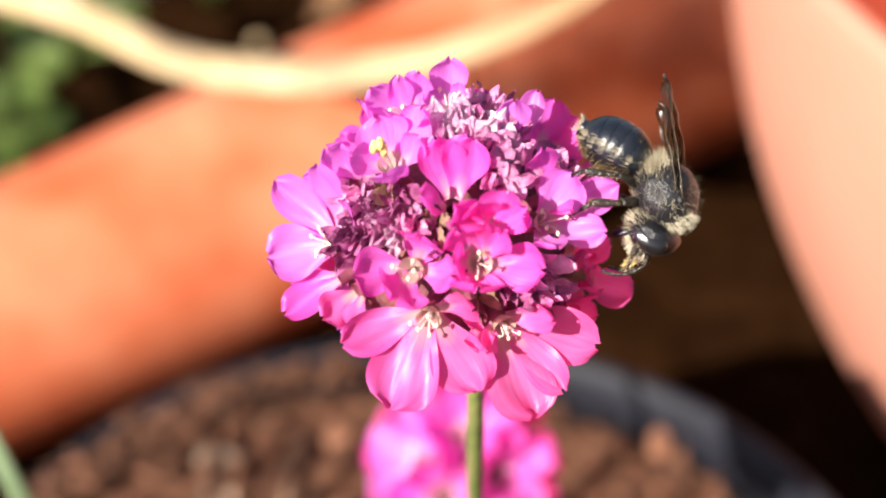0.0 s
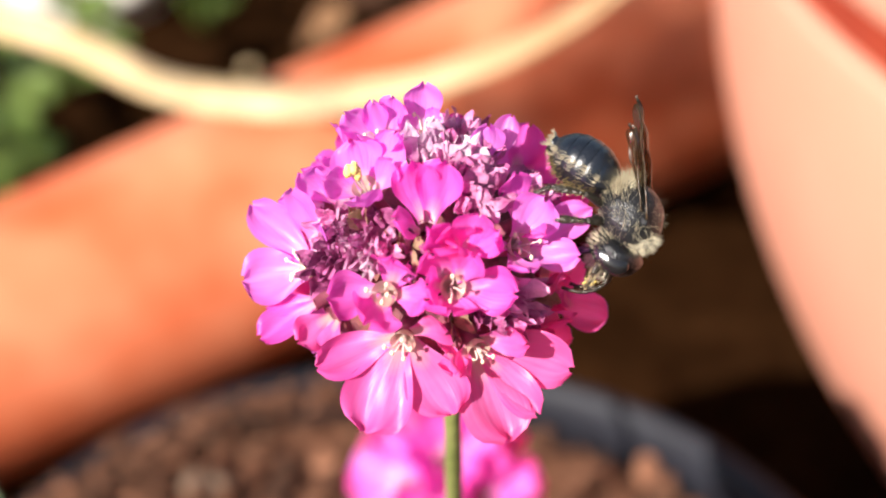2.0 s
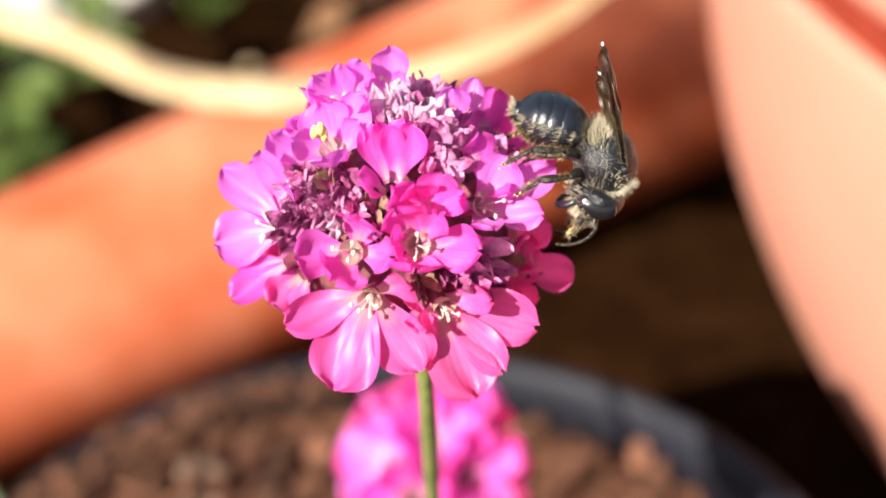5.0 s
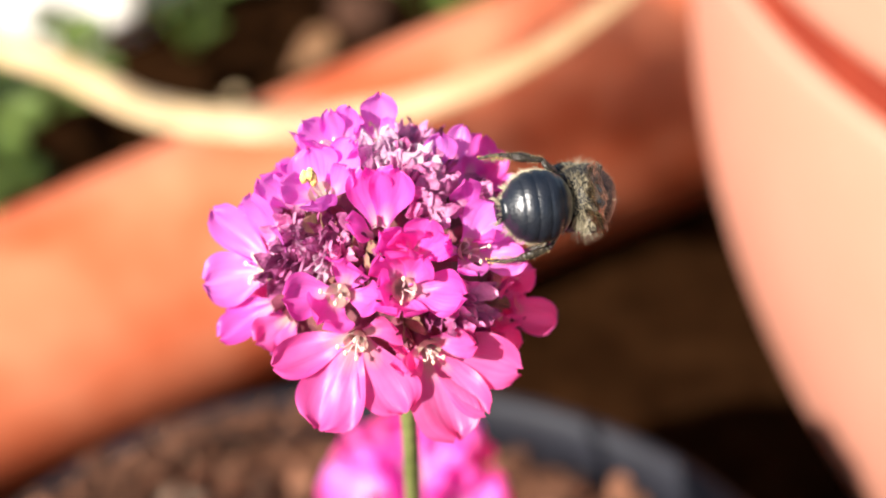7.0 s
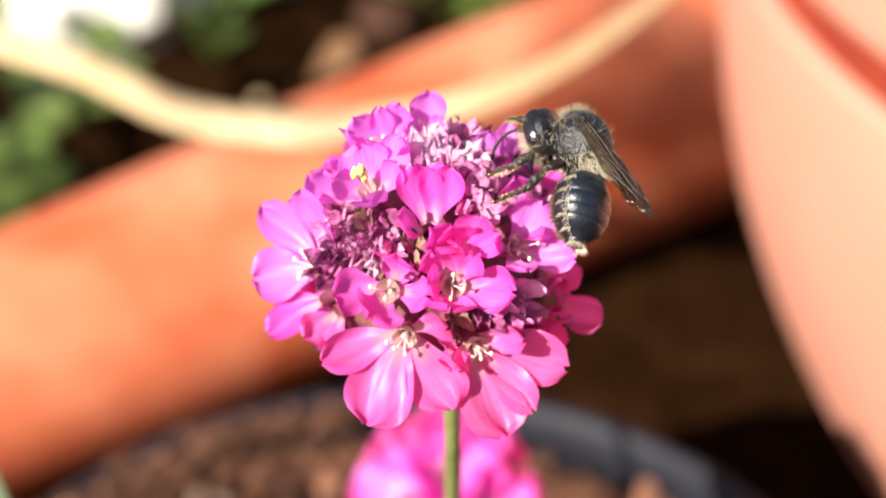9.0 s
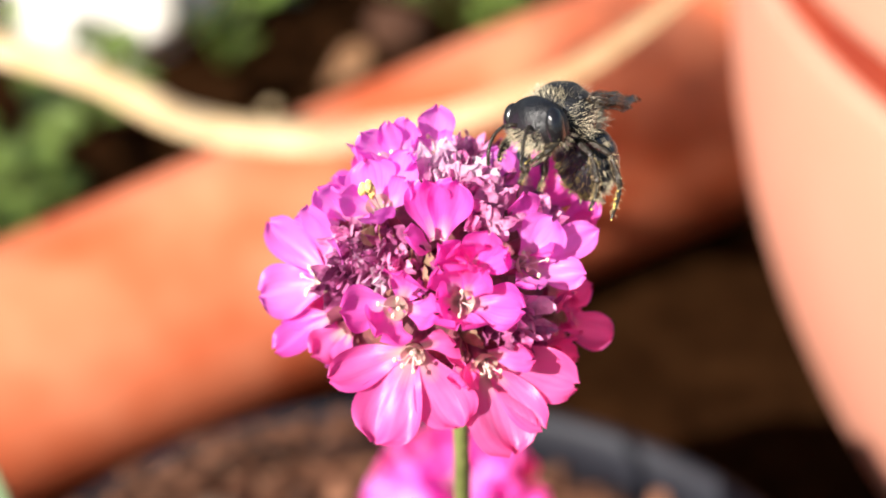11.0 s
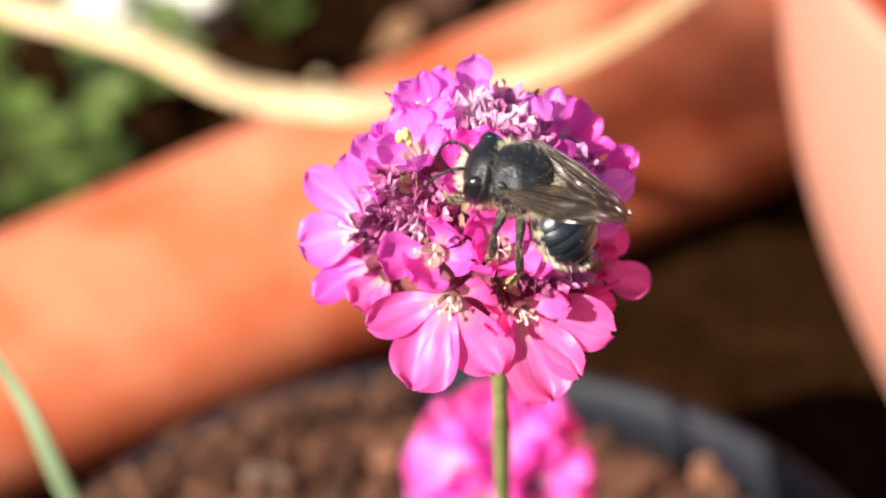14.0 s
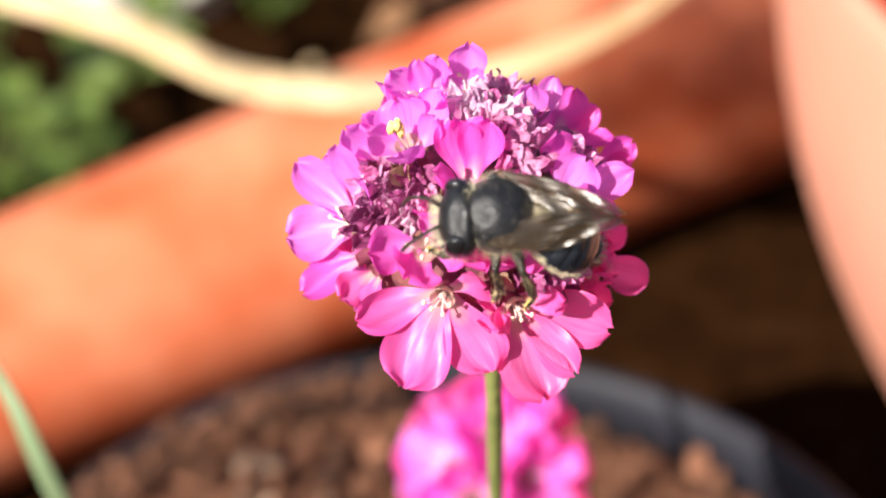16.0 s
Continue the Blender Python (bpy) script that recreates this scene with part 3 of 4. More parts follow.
    withered(head, (-2.5, 0.4, 8.9), "plum")
    withered(head, (-4.5, 0.7, 7.4), "dark")
    withered(head, (-5.8, -0.6, 6.2), "dark")
    withered(head, (-0.1, 6.0, 7.1), "papery")
    withered(head, (0.7, 6.2, 6.9), "papery")
    withered(head, (-0.3, 6.7, 6.2), "papery")
    withered(head, (1.1, 7.3, 5.0), "plum")
    withered(head, (2.0, 7.6, 3.2), "plum")
    withered(head, (2.8, 7.7, 1.3), "dark")
    withered(head, (2.2, 6.5, 5.7), "papery")
    withered(head, (1.7, 5.5, 7.3), "plum")
    withered(head, (2.5, 5.0, 7.3), "plum")
    withered(head, (2.4, 3.9, 8.2), "plum")
    withered(head, (2.8, 3.2, 8.5), "plum")
    withered(head, (3.4, 4.8, 6.9), "plum")
    withered(head, (3.1, 5.9, 5.7), "dark")
    withered(head, (1.5, 6.4, 6.0), "dark")
    withered(head, (2.2, 4.4, 7.3), "dark")
    withered(head, (3.7, 3.2, 7.7), "plum")
    withered(head, (3.7, -3.0, 7.5), "dark")
    withered(head, (4.6, -3.2, 6.9), "dark")
    withered(head, (5.5, -3.1, 5.7), "dark")
    withered(head, (5.3, -2.4, 6.5), "plum")
    withered(head, (6.1, -3.4, 4.5), "dark")
    withered(head, (5.0, -1.6, 7.4), "plum")
    withered(head, (4.3, -2.5, 7.4), "plum")
    withered(head, (6.1, 4.5, 4.3), "plum")
    withered(head, (6.5, 3.8, 3.9), "dark")
    withered(head, (7.0, -2.1, 3.5), "chaff")
    withered(head, (1.8, -3.8, 7.4), "chaff")
    # the far side of the head
    for i in range(60):
        z = 1 - 2 * (i + 0.5) / 60
        a = i * 2.39996
        d = Vector((math.sqrt(1 - z * z) * math.cos(a), math.sqrt(1 - z * z) * math.sin(a), z))
        if d.z < 0.12 and d.y > -0.9:
            round_floret(head, d, 6.6, 8.4, tone=("rose", "pale", "salmon", "rose")[i % 4], twist=i, open_=2.2, wide=2.2)


near_flower()


def small_flower():
    c, root = Vector((0.0018, 0.0472, 0.0502)), Vector((0.000, 0.056, -0.008))
    head = thrift("younger vivid pink thrift flower head low over the mulch", c, root,
                  [root, Vector((0.0005, 0.054, 0.012)), Vector((0.0012, 0.050, 0.035)), c], 0.0005)
    n = 17
    for i in range(n):
        z = 1 - 2 * (i + 0.5) / n
        a = i * 2.39996 + 0.6
        d = Vector((math.sqrt(1 - z * z) * math.cos(a), z, math.sqrt(1 - z * z) * math.sin(a)))
        if d.y > -0.75:
            round_floret(head, d, 6.0, 9.0, tone=("rose", "salmon", "pale", "rose")[i % 4], twist=i * 0.8, open_=4.8, wide=3.6, stamens=0)


small_flower()


def grass_blade():
    root = Vector((-0.0315, 0.050, -0.0085))
    bm = bmesh.new()
    pts = curve_points([root - root, Vector((-0.0348, 0.042, 0.025)) - root, Vector((-0.0382, 0.0325, 0.060)) - root, Vector((-0.0425, 0.035, 0.0715)) - root, Vector((-0.052, 0.040, 0.085)) - root])
    tube(bm, pts, [0.0012 * (1 - 0.8 * (i / (len(pts) - 1)) ** 2) + 0.0001 for i in range(len(pts))], 8, flat=0.3, hint=Vector((0, 1, 0)))
    thing = part("grass_blade", bm, BLADE)
    thing.matrix_basis = Matrix.Translation(root)
    tagged(thing, "narrow grey-green thrift leaf blade rising from mulch", "leaf")


grass_blade()


def straw_strap():
    """A long dried strap leaf arching over the lying pot."""
    pts = curve_points([(-0.215, 0.330, -0.089), (-0.185, 0.300, -0.022), (-0.140, 0.262, 0.0070), (-0.1019, 0.2341, 0.0107), (-0.0871, 0.2264, 0.0108), (-0.0689, 0.2121, 0.0126), (-0.0505, 0.1908, 0.0160), (-0.0337, 0.1809, 0.0180), (-0.0182, 0.1764, 0.0205),
                        (-0.0024, 0.1777, 0.0228), (0.0116, 0.1820, 0.0257), (0.0229, 0.1887, 0.0284), (0.0324, 0.1962, 0.0315), (0.0434, 0.2058, 0.0360), (0.06, 0.222, 0.044)], 5)
    pts = [p + RISE * 0.0028 for p in pts]
    bm = bmesh.new()
    n = len(pts)
    radii = [0.0031 * (1.0 if i < n * 0.55 else 1.0 - 0.75 * (i / n - 0.55) / 0.45) + 0.0003 for i in range(n)]
    tube(bm, pts, radii, 12, hint=Vector((0, -0.6, 0.8)), flat=0.45)
    thing = empty("dried_leaf", Matrix(), "long dried straw-coloured strap leaf arching over a pot", "dried leaf")
    part("blade", bm, STRAW, thing)
    ridge = bmesh.new()
    tube(ridge, [p + RISE * 0.0009 + FACE * 0.0010 for p in pts], [q * 0.28 for q in radii], 8)
    part("midrib", ridge, STRAW, thing, "raised straw midrib")


straw_strap()


def weed(at, size, n, seed):
    """A low weed: a rosette of small rounded leaves on short stalks."""
    rng = random.Random(seed)
    thing = empty("weed", Matrix.Translation(at), "small green weed with rounded leaves growing in soil", "weed", "weeds in the soil")
    leaves = []
    for k in range(n):
        a, h, q = rng.uniform(0, math.tau), rng.uniform(0.3, 1.0) * size, rng.uniform(0.15, 0.8) * size
        end = Vector((q * math.cos(a), q * math.sin(a), h))
        bm = bmesh.new()
        tube(bm, [Vector((0, 0, -0.003)), end * 0.5 + Vector((0, 0, 0.15 * size)), end], [0.0007, 0.0006, 0.0005], 5)
        part("stalk", bm, WEED, thing)
        leaves.append((end, a))
    for end, a in leaves:
        d = Vector((math.cos(a), math.sin(a), rng.uniform(-0.2, 0.5)))
        s = rng.uniform(0.22, 0.40) * size
        part("leaf", petal_mesh(end, end + d.normalized() * s * 1.3, end - Vector((0, 0, 0.05)), s * 1.1, rng, 7, 5), WEED, thing)


weed(Vector((-0.124, 0.334, GROUND)), 0.042, 16, 1)
weed(Vector((-0.140, 0.305, GROUND)), 0.038, 14, 2)
weed(Vector((-0.078, 0.432, GROUND)), 0.028, 12, 3)
weed(Vector((0.004, 0.466, GROUND)), 0.030, 12, 4)
weed(Vector((0.030, 0.486, GROUND)), 0.030, 12, 5)
weed(Vector((-0.165, 0.385, GROUND)), 0.035, 12, 6)


def shrub():
    """An unseen leaning leafy shrub, added so that its branch shades the lying pot."""
    rng = random.Random(41)
    root = Vector((-0.687, -0.372, GROUND))
    thing = empty("shrub", Matrix.Translation(root), "unseen slender leafy green shrub added to shade the lying pot", "shrub")
    low, high = Vector((-0.602, -0.491, 0.572)), Vector((-0.587, -0.467, 0.618))
    side = TO_SUN.normalized().cross(high - low).normalized()
    bm = bmesh.new()
    pts = curve_points([Vector((0, 0, -0.01)), Vector((0.004, -0.004, 0.22)), Vector((-0.677, -0.382, 0.441)) - root, Vector((-0.666, -0.409, 0.532)) - root, Vector((-0.623, -0.435, 0.600)) - root, high - root, (low + high) / 2 - root, low - root], 6)
    tube(bm, pts, [0.0030 * (1 - 0.75 * i / len(pts)) for i in range(len(pts))], 8)
    part("trunk", bm, BARK, thing, "thin brown woody stem")
    # leaves set along the sun's way, only to cast the pot's shade
    for k in range(52):
        spot = low.lerp(high, k / 51) - root
        for j in range(4):
            base = spot + side * rng.uniform(-0.020, 0.020) + TO_SUN * rng.gauss(0, 0.02) + Vector((rng.gauss(0, 0.002), rng.gauss(0, 0.002), rng.gauss(0, 0.002)))
            d = Vector((rng.uniform(-1, 1), rng.uniform(-1, 1), rng.uniform(-1, 1))).normalized()
            part("leaf", petal_mesh(base, base + d * rng.uniform(0.005, 0.009), base - TO_SUN * 0.05, rng.uniform(0.004, 0.006), rng, 5, 4), WEED, thing)


shrub()


def stone(name, at, semi, mat, label, seed):
    bm = bmesh.new()
    blob(bm, (0, 0, semi[2] * 0.7), semi, u=32, v=20, rough=0.3, seed=seed)
    ob = part(name, bm, mat)
    ob.matrix_basis = Matrix.Translation(at) @ pose(0, 0, 0, 0, 0, seed * 40)
    return tagged(ob, label, "stone", "stones on the soil")


stone("stone", Vector((-0.118, 0.453, GROUND)), (0.036, 0.028, 0.030), PALE_STONE, "large pale cream stone lying on dark soil", 0)
stone("pebble", Vector((-0.060, 0.400, GROUND)), (0.0026, 0.0022, 0.0016), STRAW, "small tan pebble lying on dark soil", 2)
stone("pebble", Vector((-0.021, 0.455, GROUND)), (0.012, 0.010, 0.007), BARK, "brown pebble lying on dark soil", 3)


def litter():
    """Dead brown leaf scraps on the soil."""
    rng = random.Random(9)
    for k in range(26):
        x, y = rng.uniform(-0.22, 0.10), rng.uniform(0.26, 0.58)
        if y < 0.335 + 1.01 * x:
            continue
        bm = petal_mesh(Vector(), Vector((rng.uniform(0.012, 0.024), 0, 0.002)), Vector((0.01, 0, -0.05)), rng.uniform(0.008, 0.014), rng, 7, 5)
        ob = part("leaf_scrap", bm, DEAD_LEAF)
        ob.matrix_basis = pose(x, y, GROUND + 0.0035, rng.uniform(-15, 15), rng.uniform(-15, 5), rng.uniform(0, 360))
        tagged(ob, "dry brown dead leaf scrap on soil", "dead leaf", "leaf scraps on the soil")


litter()


# ---- the bee ----
CHITIN = material("black_chitin", (0.006, 0.006, 0.007), 0.36, second=(0.014, 0.014, 0.016), scale=1500, bump=0.25, bump_scale=7000, spec=0.5)
SHINY = material("shiny_chitin", (0.006, 0.009, 0.015), 0.33, second=(0.016, 0.018, 0.024), scale=900, bump=0.12, bump_scale=6000, spec=0.8)
EYE = material("compound_eye", (0.008, 0.008, 0.010), 0.16, second=(0.016, 0.014, 0.014), scale=1200, bump=0.1, bump_scale=9000, spec=0.8)
PALE_HAIR = material("pale_hair", (0.50, 0.42, 0.27), 0.55, second=(0.84, 0.77, 0.58), scale=900, translucent=0.3)
DARK_HAIR = material("dark_hair", (0.10, 0.085, 0.06), 0.5, second=(0.26, 0.22, 0.16), scale=900, translucent=0.15)
POLLEN_HAIR = material("pollen_hair", (0.08, 0.055, 0.022), 0.6, second=(0.32, 0.23, 0.08), scale=1300, translucent=0.2)
POLLEN = material("pollen", (0.80, 0.55, 0.08), 0.8, second=(0.9, 0.74, 0.22), scale=3000)
LEG_HAIR = material("leg_hair", (0.34, 0.24, 0.10), 0.5, second=(0.78, 0.64, 0.38), scale=900, translucent=0.25)
VEIN = material("wing_vein", (0.03, 0.018, 0.010), 0.25, second=(0.10, 0.065, 0.035), scale=900)
LEG = material("leg_chitin", (0.012, 0.010, 0.008), 0.32, second=(0.040, 0.030, 0.018), scale=1200, bump=0.4, bump_scale=4000)


def wing_material():
    m = bpy.data.materials.new("wing_membrane")
    m.use_nodes = True
    nt = m.node_tree
    nodes, link = nt.nodes, nt.links.new
    b = nodes["Principled BSDF"]
    b.inputs["Base Color"].default_value = (0.035, 0.024, 0.014, 1)
    b.inputs["Roughness"].default_value = 0.30
    b.inputs["Specular IOR Level"].default_value = 1.0
    b.inputs["Coat Weight"].default_value = 1.0
    b.inputs["Coat Roughness"].default_value = 0.28
    n = nodes.new("ShaderNodeTexNoise")
    n.inputs["Scale"].default_value = 1400
    where, along = nodes.new("ShaderNodeTexCoord"), nodes.new("ShaderNodeMapping")
    along.inputs["Scale"].default_value = (0.25, 1.6, 1)
    link(where.outputs["Object"], along.inputs["Vector"])
    link(along.outputs[0], n.inputs["Vector"])
    bp = nodes.new("ShaderNodeBump")
    bp.inputs["Strength"].default_value, bp.inputs["Distance"].default_value = 0.7, 0.0004
    link(n.outputs["Fac"], bp.inputs["Height"])
    link(bp.outputs[0], b.inputs["Normal"])
    tr = nodes.new("ShaderNodeBsdfTransparent")
    tr.inputs["Color"].default_value = (0.86, 0.79, 0.68, 1)
    mix = nodes.new("ShaderNodeMixShader")
    mix.inputs["Fac"].default_value = 0.64
    link(b.outputs[0], mix.inputs[1])
    link(tr.outputs[0], mix.inputs[2])
    link(mix.outputs[0], nodes["Material Output"].inputs["Surface"])
    return m


WING = wing_material()


def hairs(name, spots, mat, parent, label="", radius=0.016, seed=3, droop=0.25):
    """A coat of single tapered hairs. spots: (root, way, length) in millimetres."""
    rng = random.Random(seed)
    verts, faces = [], []
    for root, way, length in spots:
        way = (Vector(way).normalized() + Vector((rng.uniform(-1, 1), rng.uniform(-1, 1), rng.uniform(-1, 1))) * droop).normalized()
        a, b = frame_of(way)
        length *= rng.uniform(0.6, 1.25)
        bend = (a * rng.uniform(-1, 1) + b * rng.uniform(-1, 1)) * length * 0.18
        k = len(verts)
        for j in range(3):
            c, s = math.cos(j * 2.0944), math.sin(j * 2.0944)
            verts.append((Vector(root) - way * 0.08 + (a * c + b * s) * radius) * MM)
        for j in range(3):
            c, s = math.cos(j * 2.0944), math.sin(j * 2.0944)
            verts.append((Vector(root) + way * length * 0.55 + bend * 0.4 + (a * c + b * s) * radius * 0.7) * MM)
        verts.append((Vector(root) + way * length + bend) * MM)
        for j in range(3):
            q = (j + 1) % 3
            faces.append((k + j, k + q, k + 3 + q, k + 3 + j))
            faces.append((k + 3 + j, k + 3 + q, k + 6))
    me = bpy.data.meshes.new(name)
    me.from_pydata(verts, [], faces)
    me.materials.append(mat)
    ob = new(name, me)
    ob.parent = parent
    return tagged(ob, label, kind="stuff")


def on_ellipsoid(centre, semi, n, keep, rng):
    """Spots spread over an ellipsoid, with their outward ways."""
    out = []
    while len(out) < n:
        v = Vector((rng.gauss(0, 1), rng.gauss(0, 1), rng.gauss(0, 1))).normalized()
        if keep(v):
            p = Vector(centre) + Vector((v.x * semi[0], v.y * semi[1], v.z * semi[2]))
            out.append((p, Vector((v.x / semi[0], v.y / semi[1], v.z / semi[2])).normalized()))
    return out


def mm(*p):
    return Vector(p) * MM


def build_bee():
    rng = random.Random(77)
    bee = empty("bee", Matrix.Translation((0.0135, 0.0, 0.112)), "black solitary bee with pale fuzz foraging on the flower", "bee")
    # thorax, with its smooth shield and wing-base knobs
    T = (1.95, 1.95, 1.75)
    bm = bmesh.new()
    blob(bm, mm(0, 0, 0), mm(*T), u=36, v=24, rough=0.05, seed=4)
    part("thorax", bm, CHITIN, bee)
    for s in (-1, 1):
        bm = bmesh.new()
        blob(bm, mm(0.55, s * 1.62, 0.82), mm(0.30, 0.20, 0.22), u=14, v=10)
        part("wing_knob", bm, CHITIN, bee)
    side = on_ellipsoid((0, 0, 0), T, 460, lambda v: -0.95 < v.z < 0.12 + 0.22 * rng.random() + 0.25 * abs(v.x), rng)
    hairs("thorax_fuzz", [(p, w * 0.55 + Vector((-0.75, 0, 0.35)), 0.50) for p, w in side], PALE_HAIR, bee, "dense pale buff thorax fuzz", radius=0.010, seed=5, droop=0.45)
    rear = on_ellipsoid((0, 0, 0), T, 520, lambda v: v.x < -0.66 and -0.2 < v.z < 0.62, rng)
    hairs("rear_fuzz", [(p, w + Vector((-0.3, 0, 0.35)), 0.75) for p, w in rear], PALE_HAIR, bee, "long pale fuzz at the thorax rear", radius=0.013, seed=6)
    front = on_ellipsoid((0, 0, 0), T, 260, lambda v: v.x > 0.70 and -0.3 < v.z < 0.55, rng)
    hairs("collar_fuzz", [(p, w + Vector((0.1, 0, 0.5)), 0.45) for p, w in front], PALE_HAIR, bee, "pale collar fuzz", radius=0.013, seed=7)
    fine = on_ellipsoid((0, 0, 0), T, 170, lambda v: 0.15 < v.z < 0.6, rng)
    hairs("fine_fuzz", [(p, w, 0.42) for p, w in fine], PALE_HAIR, bee, "fine erect pale hairs round the back", radius=0.006, seed=13, droop=0.2)
    ruff = on_ellipsoid((0, 0, 0), T, 230, lambda v: -0.55 < v.z < 0.08, rng)
    hairs("side_ruff", [(p, w + Vector((-0.15, 0, 0.3)), 0.62) for p, w in ruff], PALE_HAIR, bee, "pale ruff of hair along the thorax sides", radius=0.010, seed=14, droop=0.35)
    halo = on_ellipsoid((0, 0, 0), T, 170, lambda v: v.z > 0.15, rng)
    hairs("halo_fuzz", [(p, w, 0.36) for p, w in halo], PALE_HAIR, bee, "sparse fine pale hairs over the back", radius=0.0045, seed=15, droop=0.25)
    top = on_ellipsoid((0, 0, 0), T, 260, lambda v: v.z > 0.4, rng)
    hairs("back_fuzz", [(p, w + Vector((-0.5, 0, 0)), 0.10) for p, w in top], DARK_HAIR, bee, "very short dark fuzz on the back", radius=0.008, seed=8)
    # head
    H = (1.30, 1.98, 1.5)
    bm = bmesh.new()
    made = blob(bm, mm(0.75, 0, -0.15), mm(*H), u=36, v=24, rough=0.03, seed=9)
    for w in made:
        if w.co.x < 0.6 * MM:
            w.co.x = 0.6 * MM + (w.co.x - 0.6 * MM) * 0.55
    head = part("head", bm, CHITIN, bee)
    head.matrix_basis = pose(0.0017, 0, -0.0001, 0, 12, 0)
    for s in (-1, 1):
        bm = bmesh.new()
        blob(bm, mm(1.05, s * 1.46, -0.15), mm(0.72, 0.52, 1.12), turn=Matrix.Rotation(s * 0.25, 4, "Z"), u=24, v=16)
        part("eye", bm, EYE, head, "glossy black compound eye")
        bm = bmesh.new()
        pts = curve_points([mm(1.3, s * 0.95, -1.25), mm(1.75, s * 0.85, -1.7), mm(2.0, s * 0.35, -2.0), mm(2.05, s * 0.05, -2.1)], 4)
        tube(bm, pts, [0.00034 * (1 - 0.7 * i / (len(pts) - 1)) for i in range(len(pts))], 8, flat=0.6)
        part("mandible", bm, SHINY, head)
        bm = bmesh.new()
        tube(bm, [mm(1.75, s * 0.42, 0.10), mm(2.15, s * 0.62, 0.28), mm(2.50, s * 0.85, 0.34)], [0.00009, 0.00010, 0.00010], 8)
        ant = part("antenna", bm, LEG, head)
        bm = bmesh.new()
        pts = curve_points([mm(2.50, s * 0.85, 0.34), mm(2.98, s * 1.05, 0.14), mm(3.42, s * 1.18, -0.28), mm(3.75, s * 1.22, -0.82), mm(3.92, s * 1.20, -1.40)], 5)
        tube(bm, pts, [0.000095 + 0.00001 * (i % 2) for i in range(len(pts))], 8)
        part("flagellum", bm, LEG, ant)
    face = on_ellipsoid((0.9, 0, -0.15), H, 330, lambda v: v.x > 0.5 and abs(v.y) < 0.6 and v.z < 0.15, rng)
    hairs("face_fuzz", [(p, w + Vector((0.3, 0, 0.1)), 0.45) for p, w in face], PALE_HAIR, head, "pale face fuzz", radius=0.014, seed=10)
    cheek = on_ellipsoid((0.9, 0, -0.15), H, 260, lambda v: v.z < -0.35 and v.x < 0.4, rng)
    hairs("cheek_fuzz", [(p, w, 0.5) for p, w in cheek], PALE_HAIR, head, "pale cheek fuzz", seed=11)
    # abdomen of six overlapping plates
    L, wide, high = 4.15, 1.95, 1.50

    def rad(s):
        return max(0.12, 1 - abs(2 * s - 0.92) ** 2.2) ** 0.55

    bm = bmesh.new()
    rings = []
    for i in range(25):
        s = i / 24
        x = -s * L
        rings.append((x, rad(s) * 0.95))
    vr = [[bm.verts.new(mm(x, r * wide * math.cos(k * math.tau / 28), r * high * math.sin(k * math.tau / 28) - 0.12)) for k in range(28)] for x, r in rings]
    for a, b in zip(vr, vr[1:]):
        for k in range(28):
            bm.faces.new((a[k], a[(k + 1) % 28], b[(k + 1) % 28], b[k]))
    bm.faces.new(vr[0][::-1])
    bm.faces.new(vr[-1])
    abdomen = part("abdomen", bm, CHITIN, bee)
    abdomen.matrix_basis = pose(-0.0019, 0, -0.00025, 0, -40, 0)
    edges = [0.02, 0.20, 0.38, 0.55, 0.71, 0.86, 1.0]
    for n in range(6):
        bm = bmesh.new()
        s0, s1 = edges[n], edges[n + 1]
        rows = []
        for i in range(7):
            q = i / 6
            s = s0 + (s1 - s0) * q
            r = rad(s) * (0.985 + 0.034 * math.sin(math.pi * (0.12 + 0.83 * q)) - (0.012 if i == 6 else 0))
            rows.append([bm.verts.new(mm(-s * L, r * wide * math.cos(a), r * high * math.sin(a))) for a in np.linspace(-0.45, math.pi + 0.45, 33)])
        for a, b in zip(rows, rows[1:]):
            for k in range(32):
                bm.faces.new((a[k], b[k], b[k + 1], a[k + 1]))
        if n == 5:
            bm.faces.new(rows[-1])
        plate = part("tergite", bm, SHINY, abdomen, "glossy blue-black abdominal plate")
        fringe = []
        for k in range(90):
            a = rng.uniform(-0.5, math.pi + 0.5)
            if math.sin(a) > 0.12 and n < 5:
                continue
            s = s1 - 0.01
            r = rad(s)
            fringe.append((Vector((-s * L, r * wide * math.cos(a), r * high * math.sin(a))), Vector((-1.0, 0.55 * math.cos(a), 0.55 * math.sin(a))), 0.42))
        hairs("fringe", fringe, PALE_HAIR, plate, "pale hair fringe", radius=0.018, seed=20 + n, droop=0.15)
    down = []
    for k in range(24):
        s, a = rng.uniform(0.05, 0.96), rng.uniform(-0.3, math.pi + 0.3)
        r = rad(s) * 1.0
        down.append((Vector((-s * L, r * wide * math.cos(a), r * high * math.sin(a))), Vector((-1.2, math.cos(a), math.sin(a))), 0.17))
    hairs("abdomen_down", down, DARK_HAIR, abdomen, "sparse short dark hairs on the abdomen", radius=0.010, seed=33)
    brush = []
    for k in range(420):
        s = rng.uniform(0.12, 0.97)
        a = rng.uniform(math.pi + 0.5, math.tau - 0.5)
        r = rad(s)
        brush.append((Vector((-s * L, r * wide * math.cos(a) * 0.97, r * high * math.sin(a) * 0.95 - 0.1)), Vector((-0.7, math.cos(a), math.sin(a))), 0.30))
    hairs("pollen_brush", brush, POLLEN_HAIR, abdomen, "yellow pollen-dusted underside hair brush", radius=0.02, seed=31)
    rim = []
